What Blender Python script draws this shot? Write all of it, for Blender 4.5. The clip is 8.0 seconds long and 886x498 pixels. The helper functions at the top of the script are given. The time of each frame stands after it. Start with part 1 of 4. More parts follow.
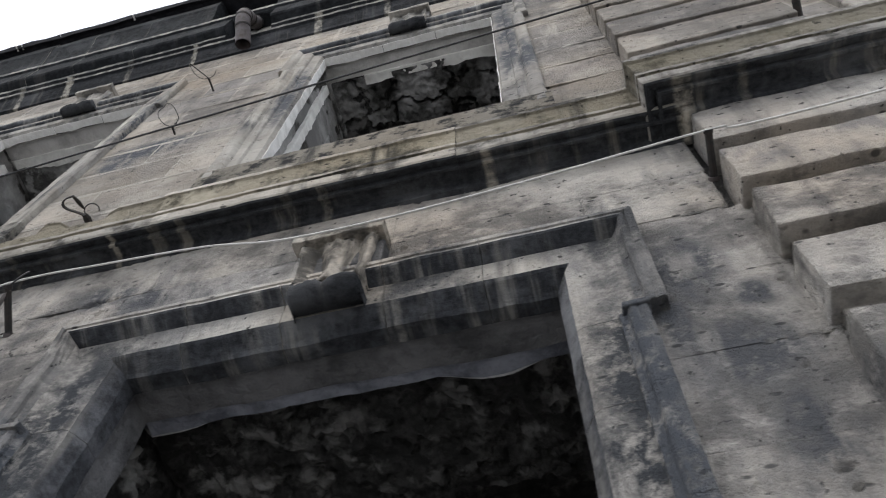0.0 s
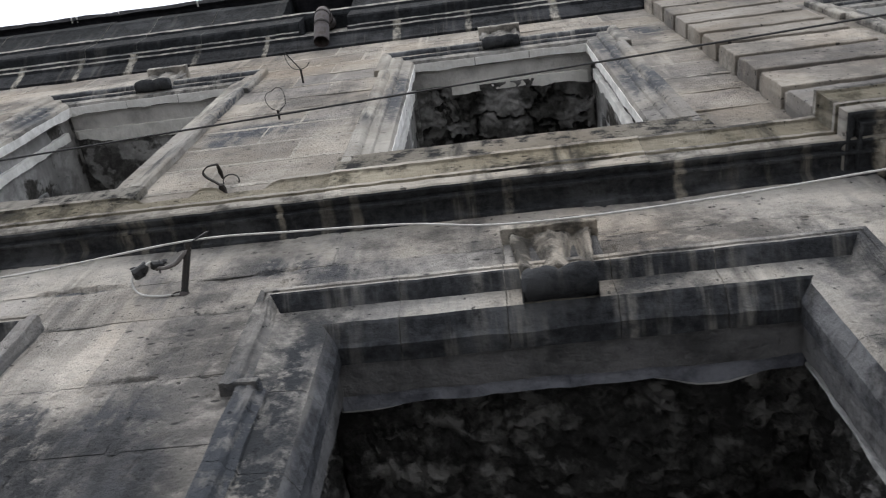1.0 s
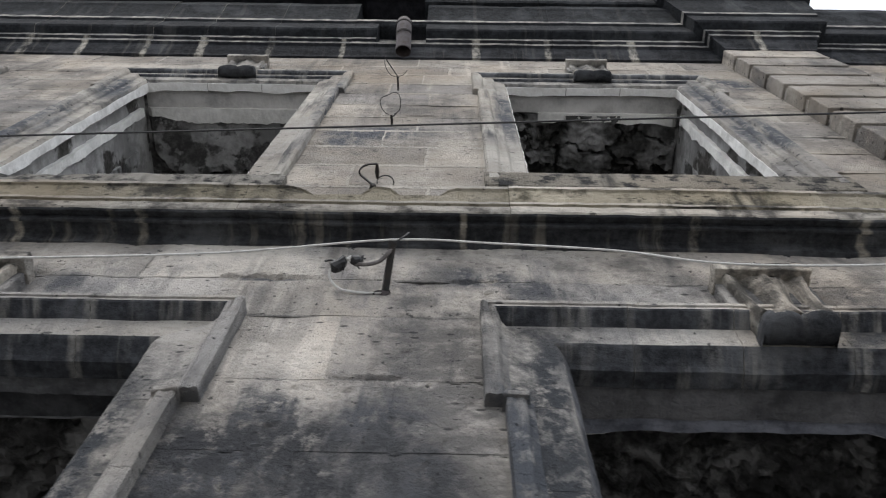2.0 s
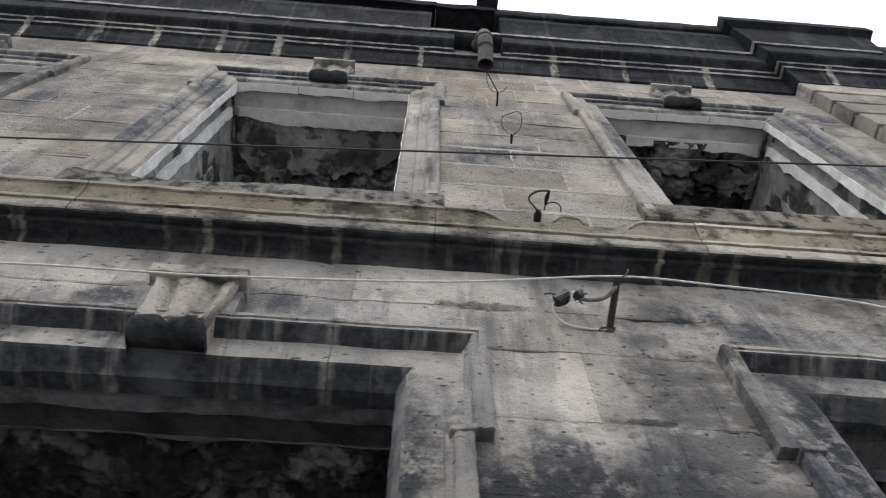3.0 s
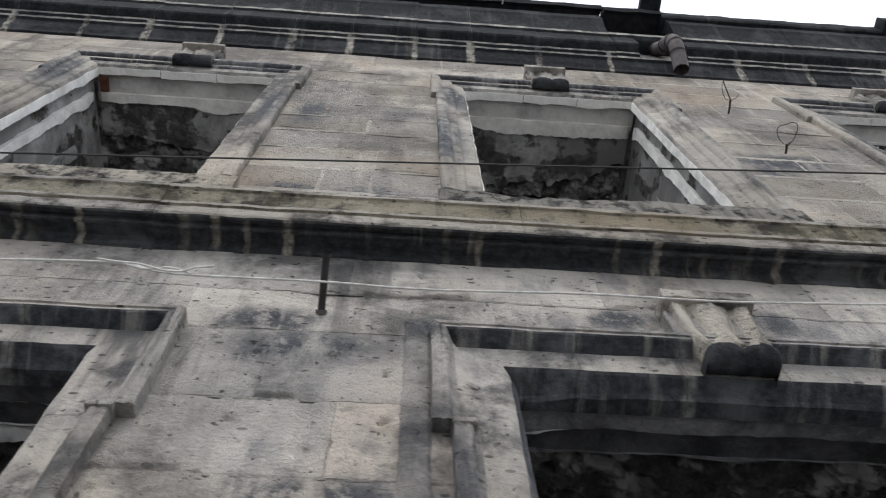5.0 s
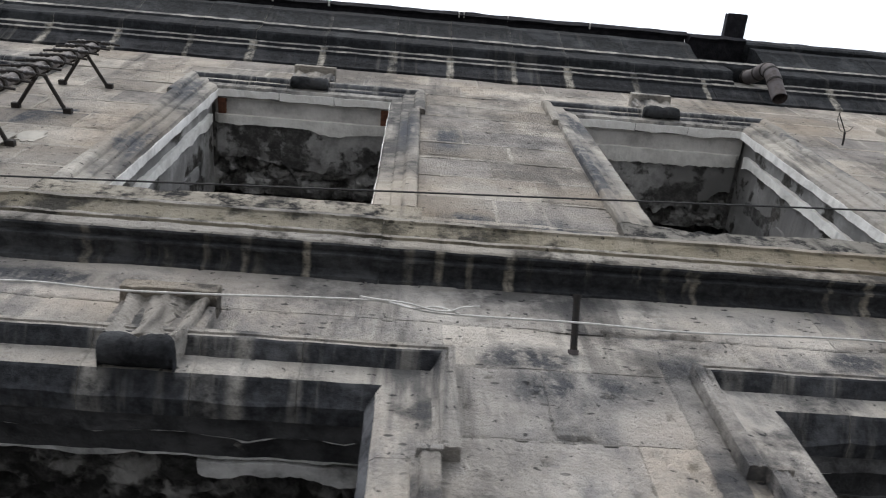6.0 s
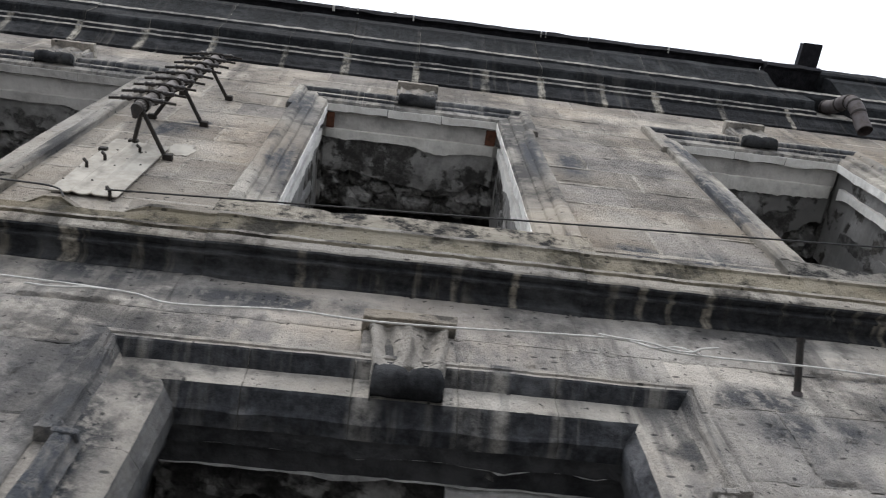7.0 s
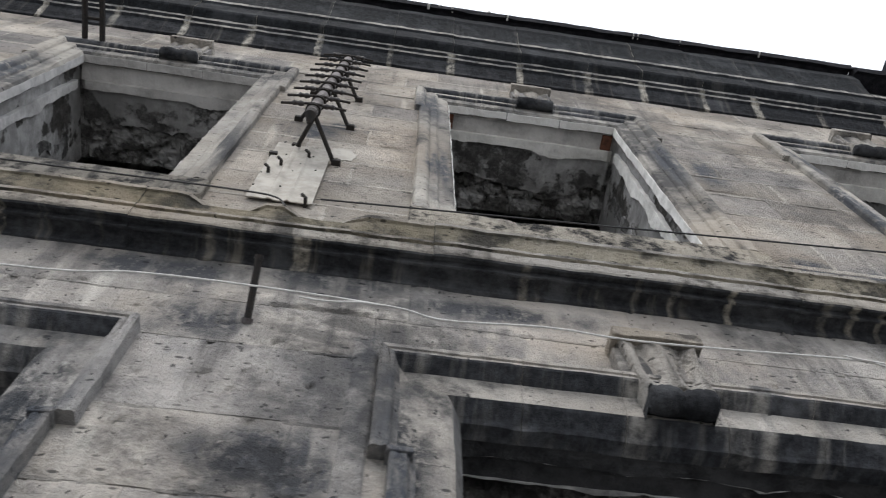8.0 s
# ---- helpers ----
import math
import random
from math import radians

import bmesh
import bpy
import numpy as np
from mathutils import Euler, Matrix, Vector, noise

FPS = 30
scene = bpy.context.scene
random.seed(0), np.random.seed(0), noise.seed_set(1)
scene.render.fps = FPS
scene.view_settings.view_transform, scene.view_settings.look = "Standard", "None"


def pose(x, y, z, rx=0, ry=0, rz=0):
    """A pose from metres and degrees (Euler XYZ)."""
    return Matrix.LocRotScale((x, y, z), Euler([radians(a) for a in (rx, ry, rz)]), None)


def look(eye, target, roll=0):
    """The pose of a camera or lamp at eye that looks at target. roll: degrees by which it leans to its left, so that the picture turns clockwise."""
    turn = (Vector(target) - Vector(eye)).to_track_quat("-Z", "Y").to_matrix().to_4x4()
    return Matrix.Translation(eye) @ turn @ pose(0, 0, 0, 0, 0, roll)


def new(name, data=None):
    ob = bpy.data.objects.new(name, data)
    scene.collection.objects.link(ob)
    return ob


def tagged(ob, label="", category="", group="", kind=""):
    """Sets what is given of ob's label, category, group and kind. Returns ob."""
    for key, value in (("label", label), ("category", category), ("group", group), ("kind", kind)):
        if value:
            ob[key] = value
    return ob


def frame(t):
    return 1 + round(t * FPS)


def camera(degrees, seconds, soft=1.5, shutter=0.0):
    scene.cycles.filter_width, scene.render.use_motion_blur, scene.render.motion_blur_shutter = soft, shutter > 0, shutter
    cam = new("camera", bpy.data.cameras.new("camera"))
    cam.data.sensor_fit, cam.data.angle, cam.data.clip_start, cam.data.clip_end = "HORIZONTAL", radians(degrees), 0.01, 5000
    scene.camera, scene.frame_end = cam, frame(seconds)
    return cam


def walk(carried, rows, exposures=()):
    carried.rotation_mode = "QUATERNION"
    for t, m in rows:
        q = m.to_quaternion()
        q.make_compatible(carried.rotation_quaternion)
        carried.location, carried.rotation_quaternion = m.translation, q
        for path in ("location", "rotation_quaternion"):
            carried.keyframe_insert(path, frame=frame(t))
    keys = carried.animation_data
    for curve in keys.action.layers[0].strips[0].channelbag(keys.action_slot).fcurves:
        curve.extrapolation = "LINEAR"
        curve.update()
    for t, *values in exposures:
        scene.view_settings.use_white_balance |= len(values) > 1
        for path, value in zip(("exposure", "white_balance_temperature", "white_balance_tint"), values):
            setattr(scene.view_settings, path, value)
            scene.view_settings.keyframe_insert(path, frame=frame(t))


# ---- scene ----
cam = camera(57.0, 8.0, soft=1.1, shutter=0.2)
PATH = [
    (0, (0.084, 0.006, 1.701), (-0.184, 0.875, 3.482), 3.3),
    (0.5, (-0.331, 0.004, 1.681), (-0.553, 0.854, 3.478), 3.1),
    (1, (-0.8, -0.016, 1.653), (-0.948, 0.803, 3.471), 3.2),
    (1.5, (-1.243, -0.048, 1.631), (-1.322, 0.747, 3.465), 3.3),
    (1.7, (-1.429, -0.039, 1.635), (-1.485, 0.739, 3.477), 3.1),
    (2.8, (-2.451, -0.102, 1.712), (-2.399, 0.674, 3.555), 0.2),
    (3, (-2.628, -0.113, 1.708), (-2.564, 0.663, 3.551), -0.4),
    (3.5, (-3.064, -0.142, 1.684), (-2.978, 0.644, 3.521), -1.9),
    (4, (-3.543, -0.148, 1.672), (-3.445, 0.649, 3.503), -2.9),
    (4.5, (-3.98, -0.128, 1.673), (-3.885, 0.67, 3.504), -3.0),
    (4.7, (-4.165, -0.13, 1.679), (-4.071, 0.669, 3.51), -3.0),
    (5.8, (-5.165, -0.171, 1.717), (-5.064, 0.61, 3.556), -2.7),
    (6, (-5.334, -0.181, 1.709), (-5.232, 0.592, 3.55), -2.7),
    (6.5, (-5.756, -0.206, 1.707), (-5.638, 0.56, 3.551), -2.8),
    (7, (-6.212, -0.227, 1.702), (-6.082, 0.536, 3.546), -2.7),
    (7.5, (-6.635, -0.237, 1.7), (-6.503, 0.537, 3.54), -2.1),
    (8, (-7.102, -0.23, 1.702), (-6.972, 0.56, 3.534), -1.3),
]
walk(cam, [(t, look(eye, target, roll)) for t, eye, target, roll in PATH])

# ---- light ----
world = bpy.data.worlds.new("overcast")
scene.world = world
world.use_nodes = True
wn, wl = world.node_tree.nodes, world.node_tree.links
sky = wn.new("ShaderNodeTexSky")
sky.sky_type = 'NISHITA'
sky.sun_disc = False
sky.sun_elevation = radians(52)
sky.sun_rotation = radians(200)
sky.dust_density = 5.0
cloud = wn.new("ShaderNodeMix")
cloud.data_type = 'RGBA'
cloud.inputs[0].default_value = 0.85
cloud.inputs[7].default_value = (8.2, 8.7, 9.65, 1)
wl.new(sky.outputs[0], cloud.inputs[6])
bg = wn["Background"]
bg.inputs[1].default_value = 0.12
wl.new(cloud.outputs[2], bg.inputs[0])
sun = new("sun", bpy.data.lights.new("sun", 'SUN'))
sun.data.energy = 0.8
sun.data.angle = radians(24)
sun.data.color = (1.0, 0.96, 0.9)
sun.matrix_world = look((0, -6, 12), (1.4, 1.2, 3.5))
scene.view_settings.exposure = 0.72


# ---- materials ----
def material(name, rough=0.9, metal=0.0):
    m = bpy.data.materials.new(name)
    m.use_nodes = True
    b = m.node_tree.nodes["Principled BSDF"]
    b.inputs["Roughness"].default_value = rough
    b.inputs["Metallic"].default_value = metal
    if rough > 0.84:
        b.inputs["Specular IOR Level"].default_value = 0.12
    return m, m.node_tree.nodes, m.node_tree.links, b


def coords(n, l, scale=(1, 1, 1)):
    geo = n.new("ShaderNodeNewGeometry")
    mp = n.new("ShaderNodeMapping")
    mp.inputs["Scale"].default_value = scale
    l.new(geo.outputs["Position"], mp.inputs["Vector"])
    return mp.outputs[0]


def tex(n, l, vec, scale, detail=6.0, rough=0.6, lo=0.35, hi=0.65):
    t = n.new("ShaderNodeTexNoise")
    t.inputs["Scale"].default_value = scale
    t.inputs["Detail"].default_value = detail
    t.inputs["Roughness"].default_value = rough
    l.new(vec, t.inputs["Vector"])
    r = n.new("ShaderNodeMapRange")
    r.interpolation_type = 'SMOOTHSTEP'
    r.inputs["From Min"].default_value = lo
    r.inputs["From Max"].default_value = hi
    l.new(t.outputs[0], r.inputs["Value"])
    return r.outputs[0]


def blend(n, l, fac, a, b, mode='MIX'):
    x = n.new("ShaderNodeMix")
    x.data_type = 'RGBA'
    x.blend_type = mode
    for i, v in ((0, fac), (6, a), (7, b)):
        if isinstance(v, (int, float)):
            x.inputs[i].default_value = v
        elif isinstance(v, tuple):
            x.inputs[i].default_value = (*v, 1)
        else:
            l.new(v, x.inputs[i])
    return x.outputs[2]


def calc(n, l, op, a, b):
    x = n.new("ShaderNodeMath")
    x.operation = op
    x.use_clamp = True
    for i, v in ((0, a), (1, b)):
        if isinstance(v, (int, float)):
            x.inputs[i].default_value = v
        else:
            l.new(v, x.inputs[i])
    return x.outputs[0]


def bump(n, l, b, height, strength=0.5, distance=0.01):
    k = n.new("ShaderNodeBump")
    k.inputs["Strength"].default_value = strength
    k.inputs["Distance"].default_value = distance
    l.new(height, k.inputs["Height"])
    l.new(k.outputs[0], b.inputs["Normal"])


def spots(n, l, places):
    """A mask of stains and painted joint gaps, each an oval on the wall (x, z, half width, half height) with a frayed
    edge.
    """
    p = coords(n, l)
    fray = n.new("ShaderNodeTexNoise")
    fray.inputs["Scale"].default_value = 5.0
    fray.inputs["Detail"].default_value = 9.0
    fray.inputs["Roughness"].default_value = 0.72
    l.new(p, fray.inputs["Vector"])
    total = None
    for x, z, a, c in places:
        off = n.new("ShaderNodeMapping")
        off.inputs["Location"].default_value = (-x / a, 0, -z / c)
        off.inputs["Scale"].default_value = (1 / a, 0, 1 / c)
        l.new(p, off.inputs["Vector"])
        size = n.new("ShaderNodeVectorMath")
        size.operation = 'LENGTH'
        l.new(off.outputs[0], size.inputs[0])
        edge = n.new("ShaderNodeMath")
        edge.operation = 'MULTIPLY_ADD'
        edge.inputs[1].default_value = 2.6
        l.new(fray.outputs[0], edge.inputs[0])
        l.new(size.outputs["Value"], edge.inputs[2])
        r = n.new("ShaderNodeMapRange")
        r.interpolation_type = 'SMOOTHSTEP'
        r.inputs["From Min"].default_value = 2.95
        r.inputs["From Max"].default_value = 1.75
        l.new(edge.outputs[0], r.inputs["Value"])
        total = r.outputs[0] if total is None else calc(n, l, 'MAXIMUM', total, r.outputs[0])
    return total


def stone(name, pale, tan, grime, soot=0.5, streak=0.5, lichen=0.0, vary=0.3, places=(), patch=1.25, grain=0.6, relief=0.022, cool_film=0.0, black=()):
    """Weathered tuff: two tones, soot patches, vertical runs of water, pits."""
    m, n, l, b = material(name, 0.92)
    p = coords(n, l)
    down = coords(n, l, (1, 1, 0.12))
    info = n.new("ShaderNodeObjectInfo")
    base = blend(n, l, tex(n, l, p, 1.7, 5, 0.6), pale, tan)
    base = blend(n, l, calc(n, l, 'MULTIPLY', tex(n, l, p, 0.8, 4, 0.5, 0.5, 0.68), 0.45), base, (tan[0] * 1.25, tan[1] * 1.12, tan[2] * 0.98))
    shade = n.new("ShaderNodeMapRange")
    shade.inputs["To Min"].default_value = 1 - vary
    shade.inputs["To Max"].default_value = 1 + vary * 0.5
    l.new(info.outputs["Random"], shade.inputs["Value"])
    base = blend(n, l, 1.0, base, shade.outputs[0], 'MULTIPLY')
    odd = n.new("ShaderNodeMath")
    odd.operation = 'MULTIPLY'
    odd.inputs[1].default_value = 7.31
    l.new(info.outputs["Random"], odd.inputs[0])
    part_of = n.new("ShaderNodeMath")
    part_of.operation = 'FRACT'
    l.new(odd.outputs[0], part_of.inputs[0])
    cool = n.new("ShaderNodeMapRange")
    cool.inputs["From Min"].default_value = 0.55
    cool.inputs["To Max"].default_value = vary * 2.2
    l.new(part_of.outputs[0], cool.inputs["Value"])
    base = blend(n, l, cool.outputs[0], base, (tan[0] * 0.8, tan[1] * 0.86, tan[2] * 0.98))
    beds = tex(n, l, coords(n, l, (0.6, 1, 1.5)), 4.5, 6, 0.6, 0.42, 0.70)
    base = blend(n, l, calc(n, l, 'MULTIPLY', beds, 0.3), base, tuple(c * 0.72 for c in tan))
    base = blend(n, l, calc(n, l, 'MULTIPLY', tex(n, l, coords(n, l, (0.6, 1, 1.5)), 20, 9, 0.72, 0.46, 0.72), grain), base, tuple(c * 0.55 for c in tan))
    if cool_film:
        film = calc(n, l, 'MULTIPLY', tex(n, l, p, 2.3, 10, 0.66, 0.42, 0.66), tex(n, l, coords(n, l, (1, 1, 0.35)), 13, 7, 0.7, 0.3, 0.62))
        base = blend(n, l, calc(n, l, 'MULTIPLY', film, cool_film), base, (0.168, 0.168, 0.173))
    patch = calc(n, l, 'MULTIPLY', tex(n, l, p, patch, 10, 0.68, 0.47, 0.61), tex(n, l, coords(n, l, (0.75, 1, 1.15)), 9, 8, 0.66, 0.26, 0.52))
    base = blend(n, l, calc(n, l, 'MULTIPLY', patch, soot), base, grime)
    runs = calc(n, l, 'MULTIPLY', tex(n, l, down, 8, 5, 0.6, 0.5, 0.68), tex(n, l, p, 0.9, 3, 0.5, 0.4, 0.6))
    base = blend(n, l, calc(n, l, 'MULTIPLY', runs, streak), base, tuple(c * 1.15 for c in grime))
    wash = tex(n, l, coords(n, l, (1, 1, 0.1)), 6.3, 3, 0.5, 0.66, 0.76)
    base = blend(n, l, calc(n, l, 'MULTIPLY', wash, 0.5), base, tuple(min(0.8, c * 1.25) for c in pale))
    if lichen:
        base = blend(n, l, calc(n, l, 'MULTIPLY', tex(n, l, p, 5, 6, 0.65, 0.42, 0.6), lichen), base, (0.19, 0.165, 0.10))
    if places:
        base = blend(n, l, calc(n, l, 'MULTIPLY', spots(n, l, places), calc(n, l, 'ADD', calc(n, l, 'MULTIPLY', tex(n, l, p, 15, 9, 0.74, 0.32, 0.56), tex(n, l, coords(n, l, (1, 1, 0.22)), 9, 5, 0.6, 0.34, 0.56)), 0.24)), base, tuple(c * 1.9 for c in grime))
    if black:
        crust = calc(n, l, 'ADD', calc(n, l, 'MULTIPLY', tex(n, l, p, 17, 9, 0.74, 0.34, 0.56), tex(n, l, coords(n, l, (1, 1, 0.3)), 7, 6, 0.65, 0.30, 0.52)), 0.2)
        base = blend(n, l, calc(n, l, 'MULTIPLY', spots(n, l, black), crust), base, grime)
    hole = n.new("ShaderNodeTexVoronoi")
    hole.inputs["Scale"].default_value = 11
    l.new(coords(n, l, (0.9, 1, 2.1)), hole.inputs["Vector"])
    dent = n.new("ShaderNodeMapRange")
    dent.inputs["From Min"].default_value = 0.17
    dent.inputs["From Max"].default_value = 0.11
    l.new(hole.outputs["Distance"], dent.inputs["Value"])
    dents = calc(n, l, 'MULTIPLY', dent.outputs[0], tex(n, l, p, 3.4, 3, 0.5, 0.46, 0.54))
    pit = calc(n, l, 'MAXIMUM', tex(n, l, p, 38, 3, 0.5, 0.66, 0.73), dents)
    base = blend(n, l, calc(n, l, 'MULTIPLY', pit, 0.85), base, tuple(c * 0.4 for c in grime))
    l.new(base, b.inputs["Base Color"])
    h = calc(n, l, 'SUBTRACT', calc(n, l, 'MULTIPLY', tex(n, l, p, 60, 8, 0.7, 0.2, 0.8), 0.7), calc(n, l, 'MULTIPLY', pit, 0.6))
    bump(n, l, b, h, 1.0, relief)
    return m


def bands(n, l, at, wide):
    """A mask of narrow upright runs of lime at the given places along the wall, with frayed sides."""
    p = coords(n, l)
    sep = n.new("ShaderNodeSeparateXYZ")
    l.new(p, sep.inputs[0])
    fray = n.new("ShaderNodeTexNoise")
    fray.inputs["Scale"].default_value = 14.0
    fray.inputs["Detail"].default_value = 7.0
    fray.inputs["Roughness"].default_value = 0.7
    l.new(p, fray.inputs["Vector"])
    shift = n.new("ShaderNodeMath")
    shift.operation = 'MULTIPLY_ADD'
    shift.inputs[1].default_value = wide * 1.6
    l.new(fray.outputs[0], shift.inputs[0])
    l.new(sep.outputs[0], shift.inputs[2])
    total = None
    for k, x in enumerate(at):
        d = n.new("ShaderNodeMath")
        d.operation = 'SUBTRACT'
        d.inputs[1].default_value = x + wide * 0.8
        l.new(shift.outputs[0], d.inputs[0])
        a = n.new("ShaderNodeMath")
        a.operation = 'ABSOLUTE'
        l.new(d.outputs[0], a.inputs[0])
        r = n.new("ShaderNodeMapRange")
        w = wide * (0.75 + 0.5 * ((k * 0.618) % 1))
        r.inputs["From Min"].default_value = w * 1.25
        r.inputs["From Max"].default_value = w * 0.55
        l.new(a.outputs[0], r.inputs["Value"])
        r.inputs["To Max"].default_value = (1.0, 0.35, 0.7, 0.5, 0.9, 0.25, 0.6)[k % 7]
        total = r.outputs[0] if total is None else calc(n, l, 'MAXIMUM', total, r.outputs[0])
    return total


def crusted(name, crust, pale, cover=(0.42, 0.58), runs=(0.64, 0.70), at=(), wide=0.03, faint=0.45, strength=1.0):
    """Stone under a black crust, which water has washed off in pale vertical runs. On undersides the crust also carries
    their shade.
    """
    m, n, l, b = material(name, 0.9)
    p = coords(n, l)
    down = coords(n, l, (1, 0.12, 0.04))
    fine = tex(n, l, p, 26, 8, 0.7, 0.3, 0.75)
    dark = blend(n, l, fine, tuple(c * 0.6 for c in crust), tuple(c * 1.9 for c in crust))
    dark = blend(n, l, calc(n, l, 'MULTIPLY', tex(n, l, p, 3.1, 7, 0.65, 0.48, 0.66), 0.6), dark, (crust[0] * 4.4, crust[1] * 4.3, crust[2] * 4.1))
    light = blend(n, l, tex(n, l, p, 9, 6, 0.65), pale, tuple(c * 0.6 for c in pale))
    run = calc(n, l, 'MULTIPLY', tex(n, l, down, 5.2, 3, 0.55, *runs), tex(n, l, p, 13, 7, 0.75, 0.32, 0.62))
    run2 = calc(n, l, 'MULTIPLY', tex(n, l, down, 15, 4, 0.6, 0.52, 0.7), tex(n, l, p, 2.1, 3, 0.5, *cover))
    mask = calc(n, l, 'MAXIMUM', run, calc(n, l, 'MULTIPLY', run2, faint))
    if at:
        mask = calc(n, l, 'MAXIMUM', mask, calc(n, l, 'MULTIPLY', calc(n, l, 'MULTIPLY', bands(n, l, at, wide), strength), tex(n, l, coords(n, l, (1, 1, 0.7)), 11, 7, 0.75, 0.33, 0.66)))
    l.new(blend(n, l, mask, dark, light), b.inputs["Base Color"])
    bump(n, l, b, tex(n, l, p, 55, 8, 0.7, 0.2, 0.8), 0.5, 0.012)
    return m


def peeled(name, plaster, bare, cut=(0.47, 0.50), scale=2.3, relief=0.03):
    """Plaster that has come off in patches and bares the rubble."""
    m, n, l, b = material(name, 0.95)
    p = coords(n, l)
    keep = tex(n, l, p, scale, 8, 0.6, *cut)
    wall = blend(n, l, tex(n, l, p, 7, 7, 0.7, 0.3, 0.7), plaster, tuple(c * 0.5 for c in plaster))
    wall = blend(n, l, tex(n, l, p, 0.8, 5, 0.6, 0.45, 0.6), wall, tuple(c * 0.45 for c in plaster))
    raw = blend(n, l, tex(n, l, p, 14, 7, 0.7, 0.4, 0.7), bare, tuple(c * 2.4 for c in bare))
    l.new(blend(n, l, keep, raw, wall), b.inputs["Base Color"])
    rough = tex(n, l, p, 30, 10, 0.75, 0.25, 0.75)
    h = calc(n, l, 'ADD', calc(n, l, 'MULTIPLY', keep, 0.5), calc(n, l, 'MULTIPLY', rough, calc(n, l, 'SUBTRACT', 0.5, calc(n, l, 'MULTIPLY', keep, 0.4))))
    bump(n, l, b, h, 0.9, relief)
    return m


def plain(name, colour, rough, metal=0.0, second=None, scale=20, relief=0.002):
    m, n, l, b = material(name, rough, metal)
    p = coords(n, l)
    f = tex(n, l, p, scale, 7, 0.65, 0.35, 0.7)
    l.new(blend(n, l, f, colour, second or tuple(c * 0.6 for c in colour)), b.inputs["Base Color"])
    bump(n, l, b, tex(n, l, p, scale * 4, 5, 0.6, 0.2, 0.8), 0.5, relief)
    return m


PALE, TAN, SOOT = (0.56, 0.513, 0.448), (0.385, 0.341, 0.287), (0.050, 0.053, 0.059)
# The very flat ovals paint the dark of deep open joints.
STAINS_GAPS_EAST = ((-2.04, 3.45, 0.26, 0.15), (-2.28, 3.2, 0.34, 0.26), (-1.78, 3.12, 0.09, 0.2), (-1.33, 4.25, 0.2, 0.1), (-1.62, 4.36, 0.13, 0.1), 
               (0.42, 3.72, 0.09, 0.2), (0.46, 3.30, 0.13, 0.14), (0.57, 3.02, 0.12, 0.16), (0.56, 3.52, 0.06, 0.06), (0.34, 3.45, 0.05, 0.12), (0.2, 3.9, 0.08, 0.12), (-2.40, 4.305, 0.13, 0.016), (-1.62, 4.33, 0.09, 0.014), (-3.68, 4.23, 0.13, 0.08), (-3.11, 4.26, 0.09, 0.07))
STAINS_GAPS_WEST = ((-4.75, 3.93, 0.22, 0.10), (-4.62, 3.2, 0.28, 0.12), (-4.88, 4.1, 0.15, 0.08), (-4.32, 4.1, 0.09, 0.07), (-4.40, 4.312, 0.17, 0.016), (-7.33, 4.44, 0.15, 0.02), (-7.13, 3.9, 0.08, 0.22), (-6.7, 4.46, 0.4, 0.07),
               (-7.42, 3.5, 0.17, 0.09), (-7.25, 3.45, 0.10, 0.13), (-7.68, 4.17, 0.17, 0.11), (-7.28, 4.56, 0.25, 0.1), (-7.95, 4.5, 0.3, 0.08), (-8.3, 3.4, 0.2, 0.2))
STAINS_HIGH = ((-2.14, 6.36, 0.32, 0.14), (-2.35, 6.15, 0.12, 0.1), (-5.09, 6.85, 0.09, 0.26), (-7.68, 6.6, 0.16, 0.16), (-7.45, 6.75, 0.14, 0.1), (-4.6, 5.3, 0.2, 0.14), (-5.0, 5.35, 0.14, 0.1), (0.35, 7.9, 0.2, 0.2))
STAINS_FRAME = ((-4.24, 6.4, 0.10, 0.5), (-4.15, 7.5, 0.10, 0.3), (-2.55, 7.1, 0.05, 0.5), (-1.38, 6.9, 0.06, 0.6), (0.05, 7.0, 0.07, 0.9), (0.15, 6.3, 0.06, 0.3), (-5.35, 6.9, 0.06, 0.4), (-6.95, 7.5, 0.1, 0.3), (-6.88, 6.1, 0.06, 0.4), (-9.65, 6.8, 0.1, 0.6))
STAINS_BLACK = ((-2.20, 3.33, 0.40, 0.12), (-2.45, 3.05, 0.36, 0.14), (-1.95, 3.12, 0.30, 0.18), (-7.4, 3.45, 0.16, 0.10))
STAINS_JAMB = ((0.20, 2.95, 0.13, 0.28), (0.21, 3.25, 0.11, 0.34), (-1.47, 3.15, 0.14, 0.5), (-1.42, 3.6, 0.05, 0.3), (-7.0, 3.4, 0.08, 0.4), (-8.05, 3.3, 0.13, 0.6), (-2.62, 3.2, 0.08, 0.4), (-5.3, 3.0, 0.08, 0.25))
M_ashlar = stone("tuff_ashlar", PALE, TAN, SOOT, 0.5, 0.4, vary=0.33, places=STAINS_HIGH, grain=0.45, relief=0.017, cool_film=0.4)
M_low = stone("tuff_ashlar_sooty", (0.665, 0.622, 0.56), (0.475, 0.435, 0.383), (0.048, 0.0495, 0.053), 0.72, 0.62, vary=0.2, places=STAINS_GAPS_EAST + STAINS_GAPS_WEST, grain=0.45, relief=0.014, cool_film=0.75, black=STAINS_BLACK)
M_frame = stone("tuff_moulding", (0.55, 0.52, 0.465), (0.37, 0.34, 0.298), SOOT, 0.8, 0.9, vary=0.2, places=STAINS_FRAME, grain=0.42, relief=0.014)
